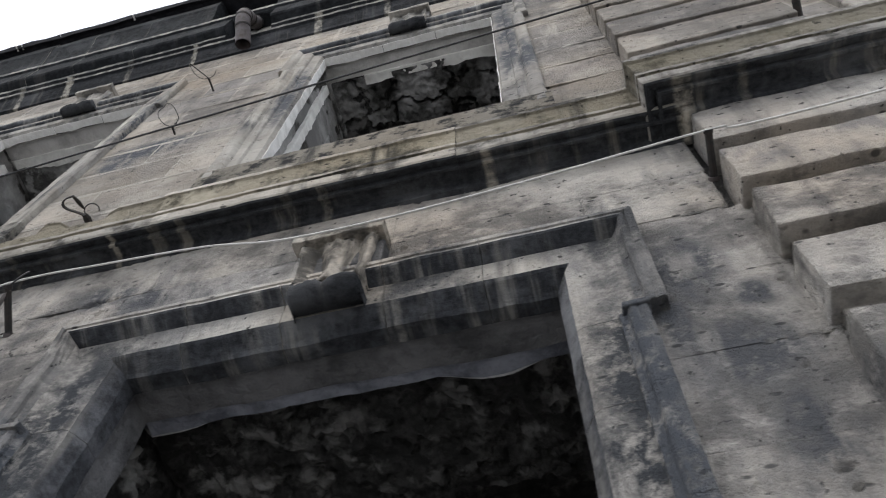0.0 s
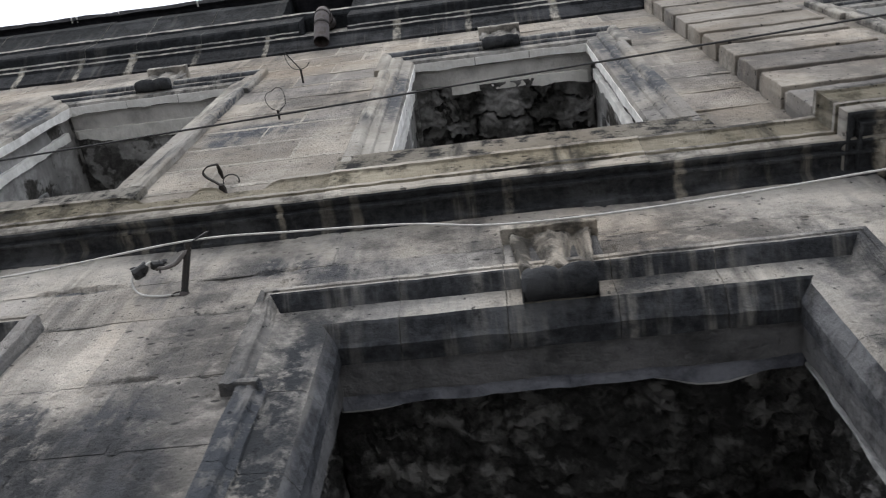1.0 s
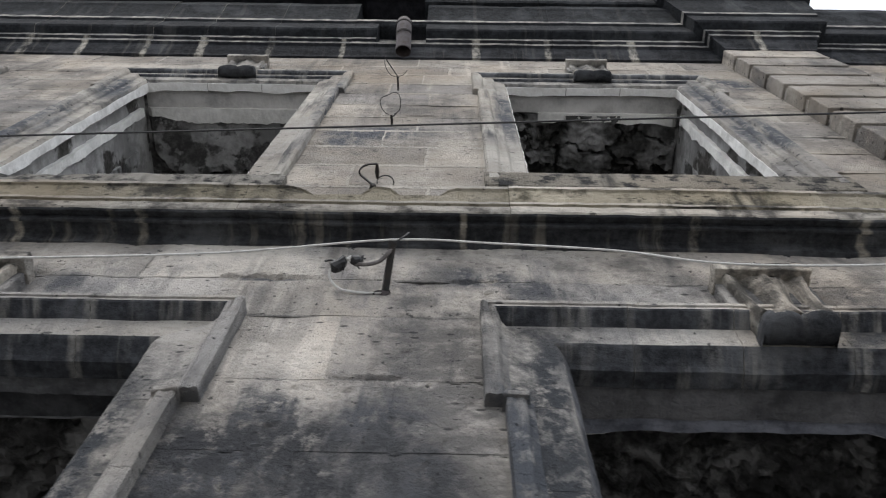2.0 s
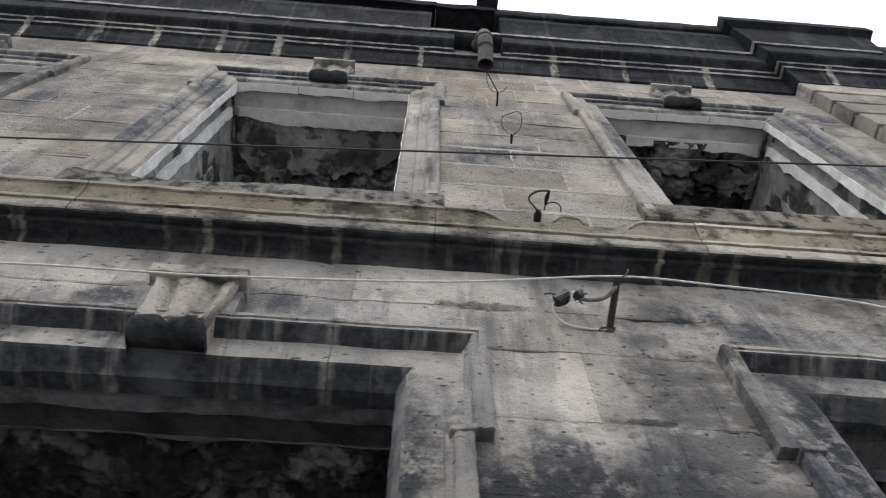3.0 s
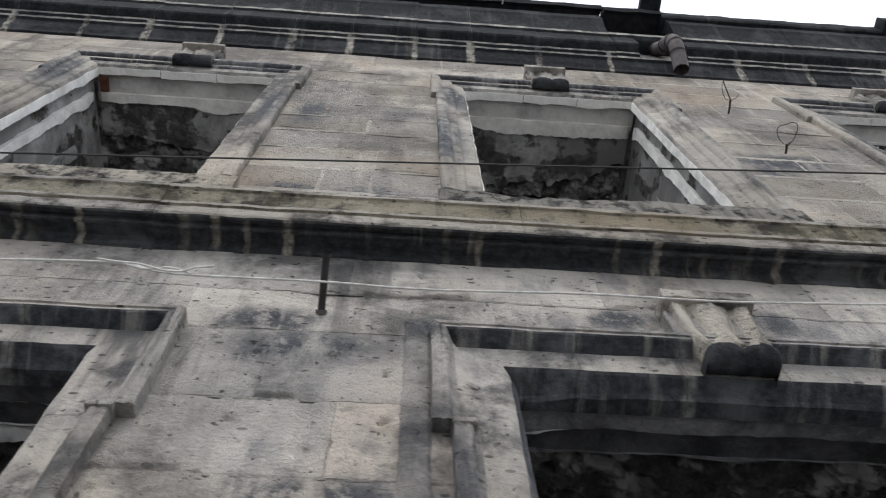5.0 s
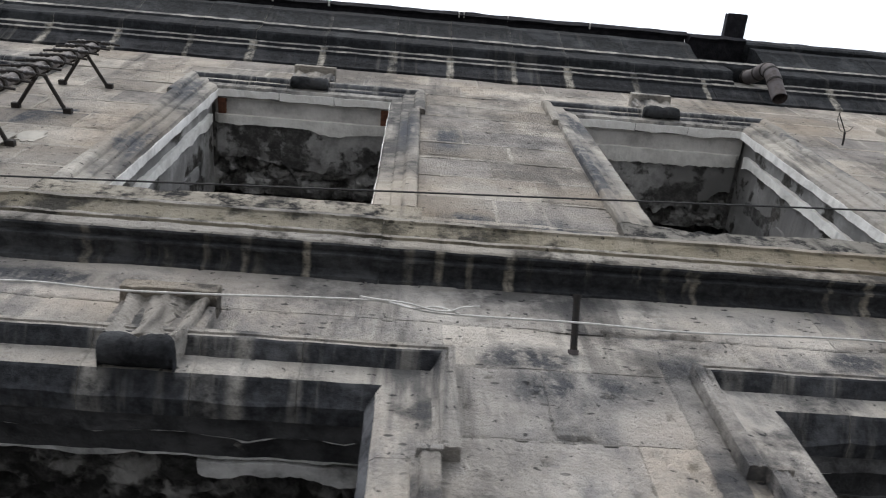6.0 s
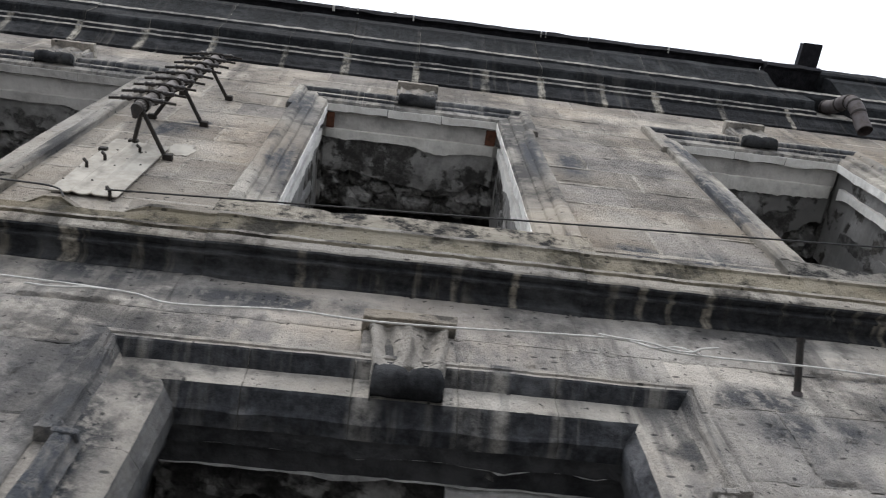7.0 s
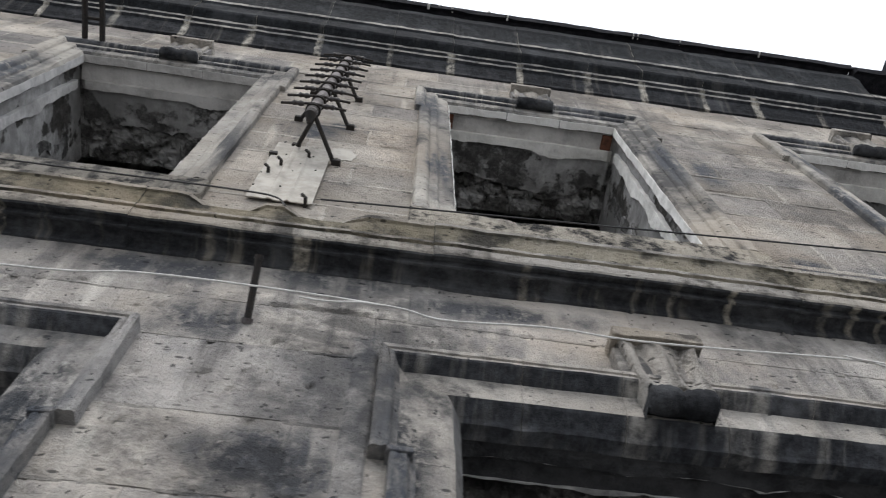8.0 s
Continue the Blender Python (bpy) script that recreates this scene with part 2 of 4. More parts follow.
M_gframe = stone("tuff_moulding_sooty", (0.58, 0.548, 0.50), (0.39, 0.365, 0.332), (0.045, 0.049, 0.056), 0.8, 0.9, vary=0.2, places=STAINS_JAMB, grain=0.5, relief=0.016, cool_film=0.7)
M_olive = stone("tuff_lichen", (0.50, 0.45, 0.355), (0.30, 0.265, 0.20), (0.05, 0.047, 0.040), 1.0, 1.0, lichen=0.25, patch=4.2, grain=0.5, relief=0.016)
M_sill = stone("blotched_sill", (0.48, 0.44, 0.37), (0.32, 0.29, 0.24), (0.03, 0.03, 0.03), 1.0, 1.0, patch=8.5, grain=0.5)
RUNS_LOW = (-10.4, -9.7, -8.6, -7.8, -7.46, -7.17, -6.55, -5.7, -5.3, -5.18, -5.06, -4.9, -4.28, -3.6, -3.44, -3.06, -2.94, -2.31, -1.67, -1.47, -0.76, -0.1, 0.87)
RUNS_TOP = (-10.3, -9.7, -9.1, -8.54, -7.94, -7.31, -6.77, -6.15, -5.53, -5.02, -4.45, -3.96, -3.35, -2.71, -1.53, -0.9, -0.15, 0.95)
# crust on the undersides is kept extra dark: their shade is in it
M_crust_shade = crusted("crust_and_shade", (0.030, 0.0315, 0.034), (0.46, 0.42, 0.35), runs=(0.66, 0.74), at=RUNS_LOW, wide=0.017, faint=0.35)
M_crust_shade_top = crusted("crust_and_shade_high", (0.014, 0.015, 0.017), (0.56, 0.525, 0.45), runs=(0.84, 0.90), at=RUNS_TOP, wide=0.030, faint=0.10, strength=1.7)
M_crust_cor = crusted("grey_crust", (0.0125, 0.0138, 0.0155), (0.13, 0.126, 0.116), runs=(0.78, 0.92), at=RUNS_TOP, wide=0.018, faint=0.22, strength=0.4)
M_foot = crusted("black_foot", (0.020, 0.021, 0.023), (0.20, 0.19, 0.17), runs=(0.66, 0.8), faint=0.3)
M_mortar = stone("mortar", (0.60, 0.56, 0.50), (0.44, 0.402, 0.35), SOOT, 0.6, 0.5, vary=0.0)
M_pointing = stone("old_pointing", (0.55, 0.52, 0.472), (0.38, 0.355, 0.318), (0.048, 0.0495, 0.053), 0.85, 0.8, vary=0.0, places=STAINS_GAPS_EAST + STAINS_GAPS_WEST, grain=0.6, cool_film=0.75, black=STAINS_BLACK)
M_white = plain("white_plaster", (0.90, 0.89, 0.86), 0.85, 0, (0.76, 0.74, 0.70), 9, 0.006)
M_grey = plain("grey_plaster", (0.60, 0.585, 0.56), 0.92, 0, (0.34, 0.33, 0.315), 4, 0.012)
M_peel = peeled("peeling_plaster", (0.47, 0.464, 0.452), (0.085, 0.083, 0.080), (0.45, 0.53), 4.4)
M_rubble = peeled("bare_rubble", (0.58, 0.572, 0.556), (0.105, 0.102, 0.097), (0.47, 0.58), 4.6, 0.06)
M_stones = peeled("cracked_rubble", (0.36, 0.354, 0.345), (0.055, 0.054, 0.051), (0.38, 0.58), 4.0, 0.035)
# dark rubble of rooms and recesses: shade there is part of the colour
M_dark = peeled("dark_rubble", (0.36, 0.352, 0.34), (0.058, 0.057, 0.055), (0.47, 0.60), 8.0, 0.06)
M_darkplaster = plain("dark_plaster", (0.21, 0.211, 0.216), 0.9, 0, (0.08, 0.081, 0.084), 7, 0.02)
M_ragged = plain("torn_plaster_edge", (0.70, 0.70, 0.69), 0.9, 0, (0.16, 0.16, 0.16), 5, 0.01)
M_iron = plain("black_iron", (0.014, 0.013, 0.0125), 0.8, 0.2, (0.030, 0.023, 0.018), 40)
M_pole = plain("grey_painted_tube", (0.17, 0.155, 0.148), 0.8, 0, (0.045, 0.038, 0.034), 16)
M_pipe = plain("rusted_pipe", (0.10, 0.09, 0.092), 0.75, 0.2, (0.05, 0.036, 0.032), 11)
M_felt = plain("black_roofing", (0.014, 0.014, 0.017), 0.9, 0, (0.03, 0.03, 0.034), 12, 0.01)
M_cable = plain("white_cable", (0.62, 0.61, 0.58), 0.6, 0, (0.42, 0.41, 0.39), 30)
M_wire = plain("black_wire", (0.012, 0.012, 0.013), 0.6)
M_sheet = plain("pale_sheet_metal", (0.44, 0.415, 0.368), 0.9, 0, (0.27, 0.252, 0.222), 7)
M_glaze = plain("brown_insulator", (0.022, 0.017, 0.016), 0.45, 0, (0.012, 0.010, 0.010), 10)
# pale so the unseen ground throws light up at the undersides
M_ground = plain("pale_bounce_ground", (0.345, 0.342, 0.337), 0.95, 0, (0.27, 0.267, 0.262), 3, 0.01)
M_brick = plain("red_brick", (0.19, 0.085, 0.055), 0.95, 0, (0.10, 0.05, 0.035), 25, 0.01)


# ---- mesh helpers ----
def mesh_object(name, bm, mat, parent=None, label="", smooth=False):
    bmesh.ops.recalc_face_normals(bm, faces=bm.faces)
    me = bpy.data.meshes.new(name)
    bm.to_mesh(me)
    bm.free()
    for m in (mat if isinstance(mat, (list, tuple)) else [mat]):
        me.materials.append(m)
    if smooth:
        for f in me.polygons:
            f.use_smooth = True
    ob = new(name, me)
    if parent:
        ob.parent = parent
    if label:
        ob["label"] = label
    return ob


def part(name, bm, mat, parent, label="", smooth=False):
    return mesh_object(name, bm, mat, parent, label, smooth)


def thing(name, label, category, kind="", group=""):
    return tagged(new(name), label, category, group, kind)


def wobble(v, amp, scale):
    v = Vector(v)
    return v + noise.noise_vector(v * scale) * amp + noise.noise_vector(v * scale * 3.7) * amp * 0.45


def loft(rings, zones=None, caps=True):
    """Closed rings of equal length joined into one skin. zones: the material of each step round the ring."""
    bm = bmesh.new()
    rows = [[bm.verts.new(v) for v in r] for r in rings]
    k = len(rings[0])
    for a, b in zip(rows, rows[1:]):
        for i in range(k):
            j = (i + 1) % k
            f = bm.faces.new((a[i], a[j], b[j], b[i]))
            if zones:
                f.material_index = zones[i]
    if caps:
        bm.faces.new(rows[0])
        bm.faces.new(rows[-1])
    return bm


def steps(a, b, step):
    k = max(1, int(round(abs(b - a) / step)))
    return [a + (b - a) * i / k for i in range(k + 1)]


def chip(x, seed, depth=0.05, rate=1.2):
    """How far an edge has broken back at x."""
    wide = max(0.0, noise.noise(Vector((x * rate, seed, 0))) - 0.30) * 2.2
    fine = abs(noise.noise(Vector((x * 9, seed, 4)))) + 0.5 * abs(noise.noise(Vector((x * 23, seed, 2))))
    return min(1.0, wide) * depth * (0.3 + fine)


def run_x(profile, x0, x1, seed, zones=None, step=0.05, amp=0.004, lip=1.1, depth=0.05, x0s=None, x1s=None, broken=()):
    """A moulding along x: profile points (y, z); points further out than lip break off here and there."""
    rings = []
    for x in steps(0, 1, step / max(0.05, x1 - x0)):
        ring = []
        for k, (y, z) in enumerate(profile):
            a = x0 if x0s is None else x0s[k]
            b = x1 if x1s is None else x1s[k]
            px = a + (b - a) * x
            back = chip(px, seed, depth) if y < lip and z > profile[-1][1] - 0.17 else 0.0
            for a0, a1 in broken:
                if z > profile[-1][1] - 0.18 and y < lip and a0 < px < a1:
                    back += (0.045 + 0.03 * noise.noise(Vector((px * 7, 1.5, 0))) + 0.012 * noise.noise(Vector((px * 24, 1.5, z * 9)))) * min(1.0, (px - a0) / 0.09, (a1 - px) / 0.09)
            v = Vector((px, y + back, z - back * 0.9))
            ring.append(wobble(v, amp, 9) if y < 1.2 else v)
        rings.append(ring)
    return loft(rings, zones)


def box(x0, x1, y0, y1, z0, z1, bevel=0.0):
    bm = bmesh.new()
    bmesh.ops.create_cube(bm, size=1, matrix=Matrix.Translation(((x0 + x1) / 2, (y0 + y1) / 2, (z0 + z1) / 2)) @ Matrix.Diagonal((x1 - x0, y1 - y0, z1 - z0, 1)))
    if bevel:
        bmesh.ops.bevel(bm, geom=bm.edges[:], offset=bevel, segments=2, affect='EDGES', profile=0.6)
    return bm


def tube(points, radius, sides=8, closed=False):
    """A round rod through the points."""
    pts = [Vector(p) for p in points]
    rings, side = [], None
    for i, p in enumerate(pts):
        d = (pts[min(i + 1, len(pts) - 1)] - pts[max(i - 1, 0)]).normalized()
        side = side if side else (Vector((0, 0, 1)) if abs(d.z) < 0.9 else Vector((1, 0, 0)))
        u = d.cross(side).normalized()
        side = u.cross(d).normalized()
        r = radius[i] if isinstance(radius, (list, tuple)) else radius
        rings.append([p + (u * math.cos(a) + side * math.sin(a)) * r for a in (math.tau * k / sides for k in range(sides))])
    return loft(rings)


def smooth_path(points, each=8):
    """Catmull-Rom through the points."""
    p = [Vector(v) for v in points]
    p = [p[0] * 2 - p[1]] + p + [p[-1] * 2 - p[-2]]
    out = []
    for i in range(1, len(p) - 2):
        for k in range(each):
            t = k / each
            out.append(0.5 * (2 * p[i] + (p[i + 1] - p[i - 1]) * t + (2 * p[i - 1] - 5 * p[i] + 4 * p[i + 1] - p[i + 2]) * t * t + (3 * p[i] - p[i - 1] - 3 * p[i + 1] + p[i + 2]) * t ** 3))
    return out + [p[-2]]


# ---- plan: the facade stands at y = 1.2 and runs along x ----
UP = [2.55, -0.675, -3.41, -6.145, -8.88, -11.62]      # middles of the upper windows
LOW = [2.60, -0.640, -3.365, -6.112, -8.85, -11.59]     # middles of the lower windows
UH, U0, U1 = 0.650, 5.40, 7.86                        # upper opening: half width, sill, head
GH, G0, G1 = 0.745, 1.10, 3.865                        # lower opening
WEST, EAST = -13.4, 5.0
PIER0, PIER1 = 0.655, 1.385


# ---- ground and rooms behind the openings ----
bm = bmesh.new()
bmesh.ops.create_grid(bm, x_segments=8, y_segments=8, size=300)
tagged(mesh_object("ground", bm, M_ground), "unseen pale street ground bouncing light onto the ruin", "ground", kind="structure")


def facade_core():
    """The masonry behind the stones: front, back and the sides of the openings, pierced by all windows."""
    holes = [(c - UH - 0.19, c + UH + 0.19, U0 - 0.05, U1 + 0.10) for c in UP] + [(c - GH - 0.07, c + GH + 0.07, G0, G1 + 0.12) for c in LOW]
    xs = sorted({WEST, EAST, *[v for h in holes for v in h[:2]]})
    zs = sorted({0.0, 9.9, *[v for h in holes for v in h[2:]]})
    F, B = 1.235, 2.05
    bm = bmesh.new()

    def quad(*p):
        bm.faces.new([bm.verts.new(v) for v in p])
    for a, b in zip(xs, xs[1:]):
        for c, d in zip(zs, zs[1:]):
            mx, mz = (a + b) / 2, (c + d) / 2
            if any(h[0] < mx < h[1] and h[2] < mz < h[3] for h in holes):
                continue
            for y in (F, B):
                quad((a, y, c), (b, y, c), (b, y, d), (a, y, d))
    for a, b, c, d in holes:
        quad((a, F, c), (a, B, c), (a, B, d), (a, F, d))
        quad((b, F, c), (b, B, c), (b, B, d), (b, F, d))
        quad((a, F, d), (b, F, d), (b, B, d), (a, B, d))
        quad((a, F, c), (b, F, c), (b, B, c), (a, B, c))
    bmesh.ops.remove_doubles(bm, verts=bm.verts, dist=0.0005)
    return bm


# core coloured dark so that gaps between the stones look deep
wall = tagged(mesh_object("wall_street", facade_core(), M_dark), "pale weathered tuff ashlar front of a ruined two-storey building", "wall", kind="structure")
# Unseen shell closes the rooms; their darkness is put into the rubble colour.
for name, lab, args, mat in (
        ("wall_back", "dark rubble wall at the back of the empty rooms", (WEST, EAST, 6.0, 6.3, 0, 9.9), M_dark),
        ("wall_west", "dark rubble end wall of the ruin", (WEST - 0.3, WEST, 1.21, 6.3, 0, 9.9), M_dark),
        ("wall_east", "dark rubble end wall of the ruin", (EAST, EAST + 0.3, 1.21, 6.3, 0, 9.9), M_dark),
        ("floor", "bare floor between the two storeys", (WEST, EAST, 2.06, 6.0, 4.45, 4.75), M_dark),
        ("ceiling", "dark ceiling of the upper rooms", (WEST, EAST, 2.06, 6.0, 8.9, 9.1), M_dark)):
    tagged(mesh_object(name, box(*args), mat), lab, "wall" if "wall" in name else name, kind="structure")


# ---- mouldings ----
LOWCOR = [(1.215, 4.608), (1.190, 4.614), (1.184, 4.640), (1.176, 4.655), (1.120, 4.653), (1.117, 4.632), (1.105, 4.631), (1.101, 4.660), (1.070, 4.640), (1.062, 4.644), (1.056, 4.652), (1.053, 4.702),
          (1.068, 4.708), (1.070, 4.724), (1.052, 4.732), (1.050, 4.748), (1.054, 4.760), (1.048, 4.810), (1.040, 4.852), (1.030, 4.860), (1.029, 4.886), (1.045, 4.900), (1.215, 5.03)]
# Zone 0 on the undersides: black crust that also paints in their shade.
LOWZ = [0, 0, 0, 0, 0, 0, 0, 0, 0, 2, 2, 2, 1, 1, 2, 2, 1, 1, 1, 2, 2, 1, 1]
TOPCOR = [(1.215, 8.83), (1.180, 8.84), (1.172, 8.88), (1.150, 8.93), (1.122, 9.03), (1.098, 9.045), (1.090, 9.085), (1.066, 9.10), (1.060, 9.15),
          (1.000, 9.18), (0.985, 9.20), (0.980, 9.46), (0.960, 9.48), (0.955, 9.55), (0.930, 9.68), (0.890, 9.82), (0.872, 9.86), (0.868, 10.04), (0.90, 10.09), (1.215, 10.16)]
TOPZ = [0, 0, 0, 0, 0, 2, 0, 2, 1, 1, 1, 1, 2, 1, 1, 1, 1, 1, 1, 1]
LOSTCOR = [(y, z) if z < 9.6 else (max(y, 0.935 + 0.003 * k), min(z, 9.70 + 0.004 * k)) for k, (y, z) in enumerate(TOPCOR)]


M_fillet = stone("washed_fillet", (0.70, 0.655, 0.58), (0.50, 0.455, 0.39), (0.07, 0.067, 0.062), 0.9, 0.9, patch=3.0)
M_face = stone("washed_face", (0.64, 0.605, 0.55), (0.46, 0.425, 0.376), (0.05, 0.054, 0.06), 0.85, 0.75, vary=0.15, patch=2.2, grain=0.45, relief=0.014, cool_film=0.8, black=STAINS_JAMB)
M_streaked = crusted("moulding_streaked", (0.11, 0.108, 0.104), (0.42, 0.395, 0.35), (0.3, 0.5), (0.42, 0.62))
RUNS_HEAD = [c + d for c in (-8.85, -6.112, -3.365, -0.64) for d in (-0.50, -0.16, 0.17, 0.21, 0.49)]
# dark on undersides and reveals: soot with their shade added in colour
M_ghead = crusted("moulding_soot_shade", (0.036, 0.038, 0.042), (0.46, 0.44, 0.40), (0.3, 0.5), (0.58, 0.74), at=RUNS_HEAD, wide=0.020, strength=0.62)
M_reveal = crusted("reveal_soot_shade", (0.046, 0.048, 0.053), (0.38, 0.36, 0.325), (0.35, 0.6), (0.54, 0.74))


def cornice(name, label, profile, zones, mats, cuts, lip, depth, shift=0.0, broken=()):
    holder = thing(name, label, "cornice", "structure")
    for i, (a, b) in enumerate(zip(cuts, cuts[1:])):
        dy, dz = random.uniform(-0.003, 0.003) - shift, random.uniform(-0.003, 0.003)
        prof = [(y + dy if y < 1.2 else y, z + dz) for y, z in profile]
        part("cornice_stone", run_x(prof, a + 0.001, b - 0.001, 3.3 + i, zones, 0.035, 0.0038, lip - shift, depth, broken=broken), mats, holder)
    return holder


def cut_list(a, b, mean, seed):
    r = random.Random(seed)
    out = [a]
    while out[-1] < b - mean * 1.3:
        out.append(out[-1] + mean * r.uniform(0.75, 1.25))
    return out + [b]


cornice("cornice_lower", "stone string course with black crust, pale runs and lichen", LOWCOR, LOWZ, [M_crust_shade, M_olive, M_fillet], cut_list(WEST, PIER0 + 0.02, 1.25, 4), 1.085, 0.04, broken=((-2.36, -2.05), (-1.98, -1.72), (-7.95, -7.62), (-7.55, -7.22)))
def broken_forward(name, label, profile, zones, mats, xa, xb, shift):
    """A cornice that steps forward round a pier, with mitred returns."""
    holder = thing(name, label, "cornice", "structure")
    rings = [[Vector((xa - (1.2 - y), 1.212, z)) for y, z in profile]]
    for s in steps(0, 1, 0.05):
        rings.append([wobble((xa - (1.2 - y) + (xb - xa + 2 * (1.2 - y)) * s, y - shift, z), 0.004, 9) for y, z in profile])
    rings.append([Vector((xb + (1.2 - y), 1.212, z)) for y, z in profile])
    part("cornice_stone", loft(rings, zones), mats, holder)


broken_forward("cornice_lower", "stone string course breaking forward round the corner pier", LOWCOR, LOWZ, [M_crust_shade, M_olive, M_fillet], PIER0, PIER1, 0.105)
cornice("cornice_lower", "stone string course with black crust", LOWCOR, LOWZ, [M_crust_shade, M_olive, M_fillet], [PIER1 - 0.02, 2.7, 3.9, EAST], 1.085, 0.03)
cornice("cornice_top", "heavy black-crusted stone eaves cornice with pale runs", TOPCOR, TOPZ, [M_crust_shade_top, M_crust_cor, M_streaked], [WEST, -12.6, -11.5, -10.9] + [x + 0.012 for x in RUNS_TOP if x < -3.0] + [-2.64], 0.9, 0.03)
cornice("cornice_top", "broken gap in the black-crusted stone eaves cornice", LOSTCOR, TOPZ, [M_crust_shade_top, M_crust_cor, M_streaked], [-2.64, -2.42], 0.9, 0.0)
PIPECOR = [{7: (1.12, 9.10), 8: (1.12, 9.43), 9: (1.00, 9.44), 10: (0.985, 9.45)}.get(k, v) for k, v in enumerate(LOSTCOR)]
cornice("cornice_top", "black-crusted stone eaves cornice with a hole broken for the rain pipe", PIPECOR, TOPZ, [M_crust_shade_top, M_crust_cor, M_streaked], [-2.42, -1.98], 0.9, 0.0)
cornice("cornice_top", "black-crusted stone eaves cornice with pale runs", TOPCOR, TOPZ, [M_crust_shade_top, M_crust_cor, M_streaked], [-1.98, -0.85, PIER0], 0.9, 0.03)
broken_forward("cornice_top", "black-crusted stone eaves cornice stepping round the corner pier", [(y - (0.05 if z > 9.84 else 0.0), z + (0.18 if z > 9.7 else 0.0)) for y, z in TOPCOR], TOPZ, [M_crust_shade_top, M_crust_cor, M_streaked], PIER0 - 0.02, PIER1, 0.105)
cornice("cornice_top", "black-crusted stone eaves cornice", TOPCOR, TOPZ, [M_crust_shade_top, M_crust_cor, M_streaked], [PIER1, 3.0, EAST], 0.9, 0.02)

# upper blocking course east of the gutter outlet, roofing edge west of it
hold = thing("blocking_course", "broken grey stone course on top of the eaves cornice", "parapet", "structure")
for a, b in ((-2.02, -0.9), (-0.9, 0.39)):
    part("parapet_stone", run_x([(1.30, 10.02), (0.840, 10.03), (0.822, 10.06), (0.812, 10.20), (0.83, 10.24), (1.30, 10.24)], a + 0.004, b - 0.004, a, None, 0.06, 0.008, 0.95, 0.03), M_crust_cor, hold)
hold = thing("roof_edge", "black roofing felt edge lying on the eaves cornice", "roof", "structure")
for a, b, z in ((WEST, -8.3, 10.12), (-8.3, -4.9, 10.15), (-4.9, -2.60, 10.16), (-2.60, -2.02, 10.07)):
    part("roofing_strip", run_x([(2.2, z + 0.3), (0.85, z), (0.810, z - 0.045), (0.785, z + 0.015), (0.795, z + 0.085), (2.2, z + 0.40)], a, b, 0.4, None, 0.12, 0.012, 0.9, 0.0), M_felt, hold)
r = random.Random(12)
for k in range(34):
    x, z = r.uniform(-9.6, -2.9), 10.15 + r.uniform(-0.04, 0.05)
    s = r.uniform(0.004, 0.011)
    part("torn_bit", box(x - s, x + s * r.uniform(0.6, 1.8), 0.778, 0.835, z - s, z + s * 0.8, 0.002), M_cable, hold, "white torn scrap")
tagged(mesh_object("roof", box(WEST, EAST, 1.1, 6.4, 10.14, 10.22), M_felt), "dark roof deck over the upper rooms", "roof", kind="structure")


# ---- window surrounds ----
def u_section(profile, cx, half, zb, head, side, s0, s1, step=0.06, amp=0.003, ear=0.0, split=0.1, rag=None, zones=None, worn=0.0, meet=None):
    """A stretch of a surround: side 'L', 'R' (up the jambs) or 'H' (along the head), from s0 to s1; profile points (u outwards, y)."""
    rings = []
    length = head - zb if side != 'H' else 2 * half
    for s in steps(s0, s1, step / length):
        ring = []
        near_head = max(0.0, 1 - (1 - s) * length / 0.03) if meet else 0.0
        for i, (u, y) in enumerate(profile):
            if near_head:
                u, y = u + (meet[i][0] - u) * near_head, y + (meet[i][1] - y) * near_head
            uj = u + (ear if u > split else 0.0)
            if side == 'H':
                lim = half + uj
                at = -lim if s <= 0.0001 else lim if s >= 0.9999 else max(-lim, min(lim, (2 * s - 1) * (half + 0.1)))
                v = Vector((cx + at, y, head + u))
            else:
                z = head + u if s >= 0.9999 else zb + s * (head - zb)
                v = Vector((cx + (half + uj) * (-1 if side == 'L' else 1), y, z))
            if worn and y < 1.21:
                v.y += worn * (min(1.0, (1 - s) * length / 0.2) if side != 'H' else 1.0) * (max(0.0, noise.noise(v * 2.7 + Vector((3, 1, 5))) - 0.22) * 0.9 + max(0.0, noise.noise(v * 9.0) - 0.30) * 0.35)
            if rag and i in rag:
                v.y += rag[i] * (2.4 * max(0.0, noise.noise(v * 2.6) - 0.10) + 0.8 * max(0.0, noise.noise(v * 9.0) - 0.28) + 0.07 * noise.noise(v * 13.0) + 0.09 * noise.noise(v * 31.0)) * (0.8 + 0.5 * abs(noise.noise(v * 17.0)))
            ring.append(wobble(v, amp, 8) if amp else v)
        rings.append(ring)
    return loft(rings, zones)


PU = [(0.0, 1.295), (0.0, 1.228), (0.012, 1.208), (0.085, 1.203), (0.092, 1.190), (0.104, 1.184), (0.140, 1.184), (0.148, 1.170), (0.160, 1.160), (0.176, 1.156), (0.212, 1.156), (0.222, 1.166), (0.225, 1.225)]
PG = [(-0.042, 1.325), (-0.042, 1.264), (-0.030, 1.252), (-0.002, 1.206), (0.006, 1.198), (0.104, 1.195), (0.110, 1.180), (0.120, 1.160), (0.128, 1.142), (0.134, 1.137), (0.146, 1.138), (0.150, 1.144),
      (0.154, 1.134), (0.170, 1.133), (0.177, 1.142), (0.180, 1.225)]


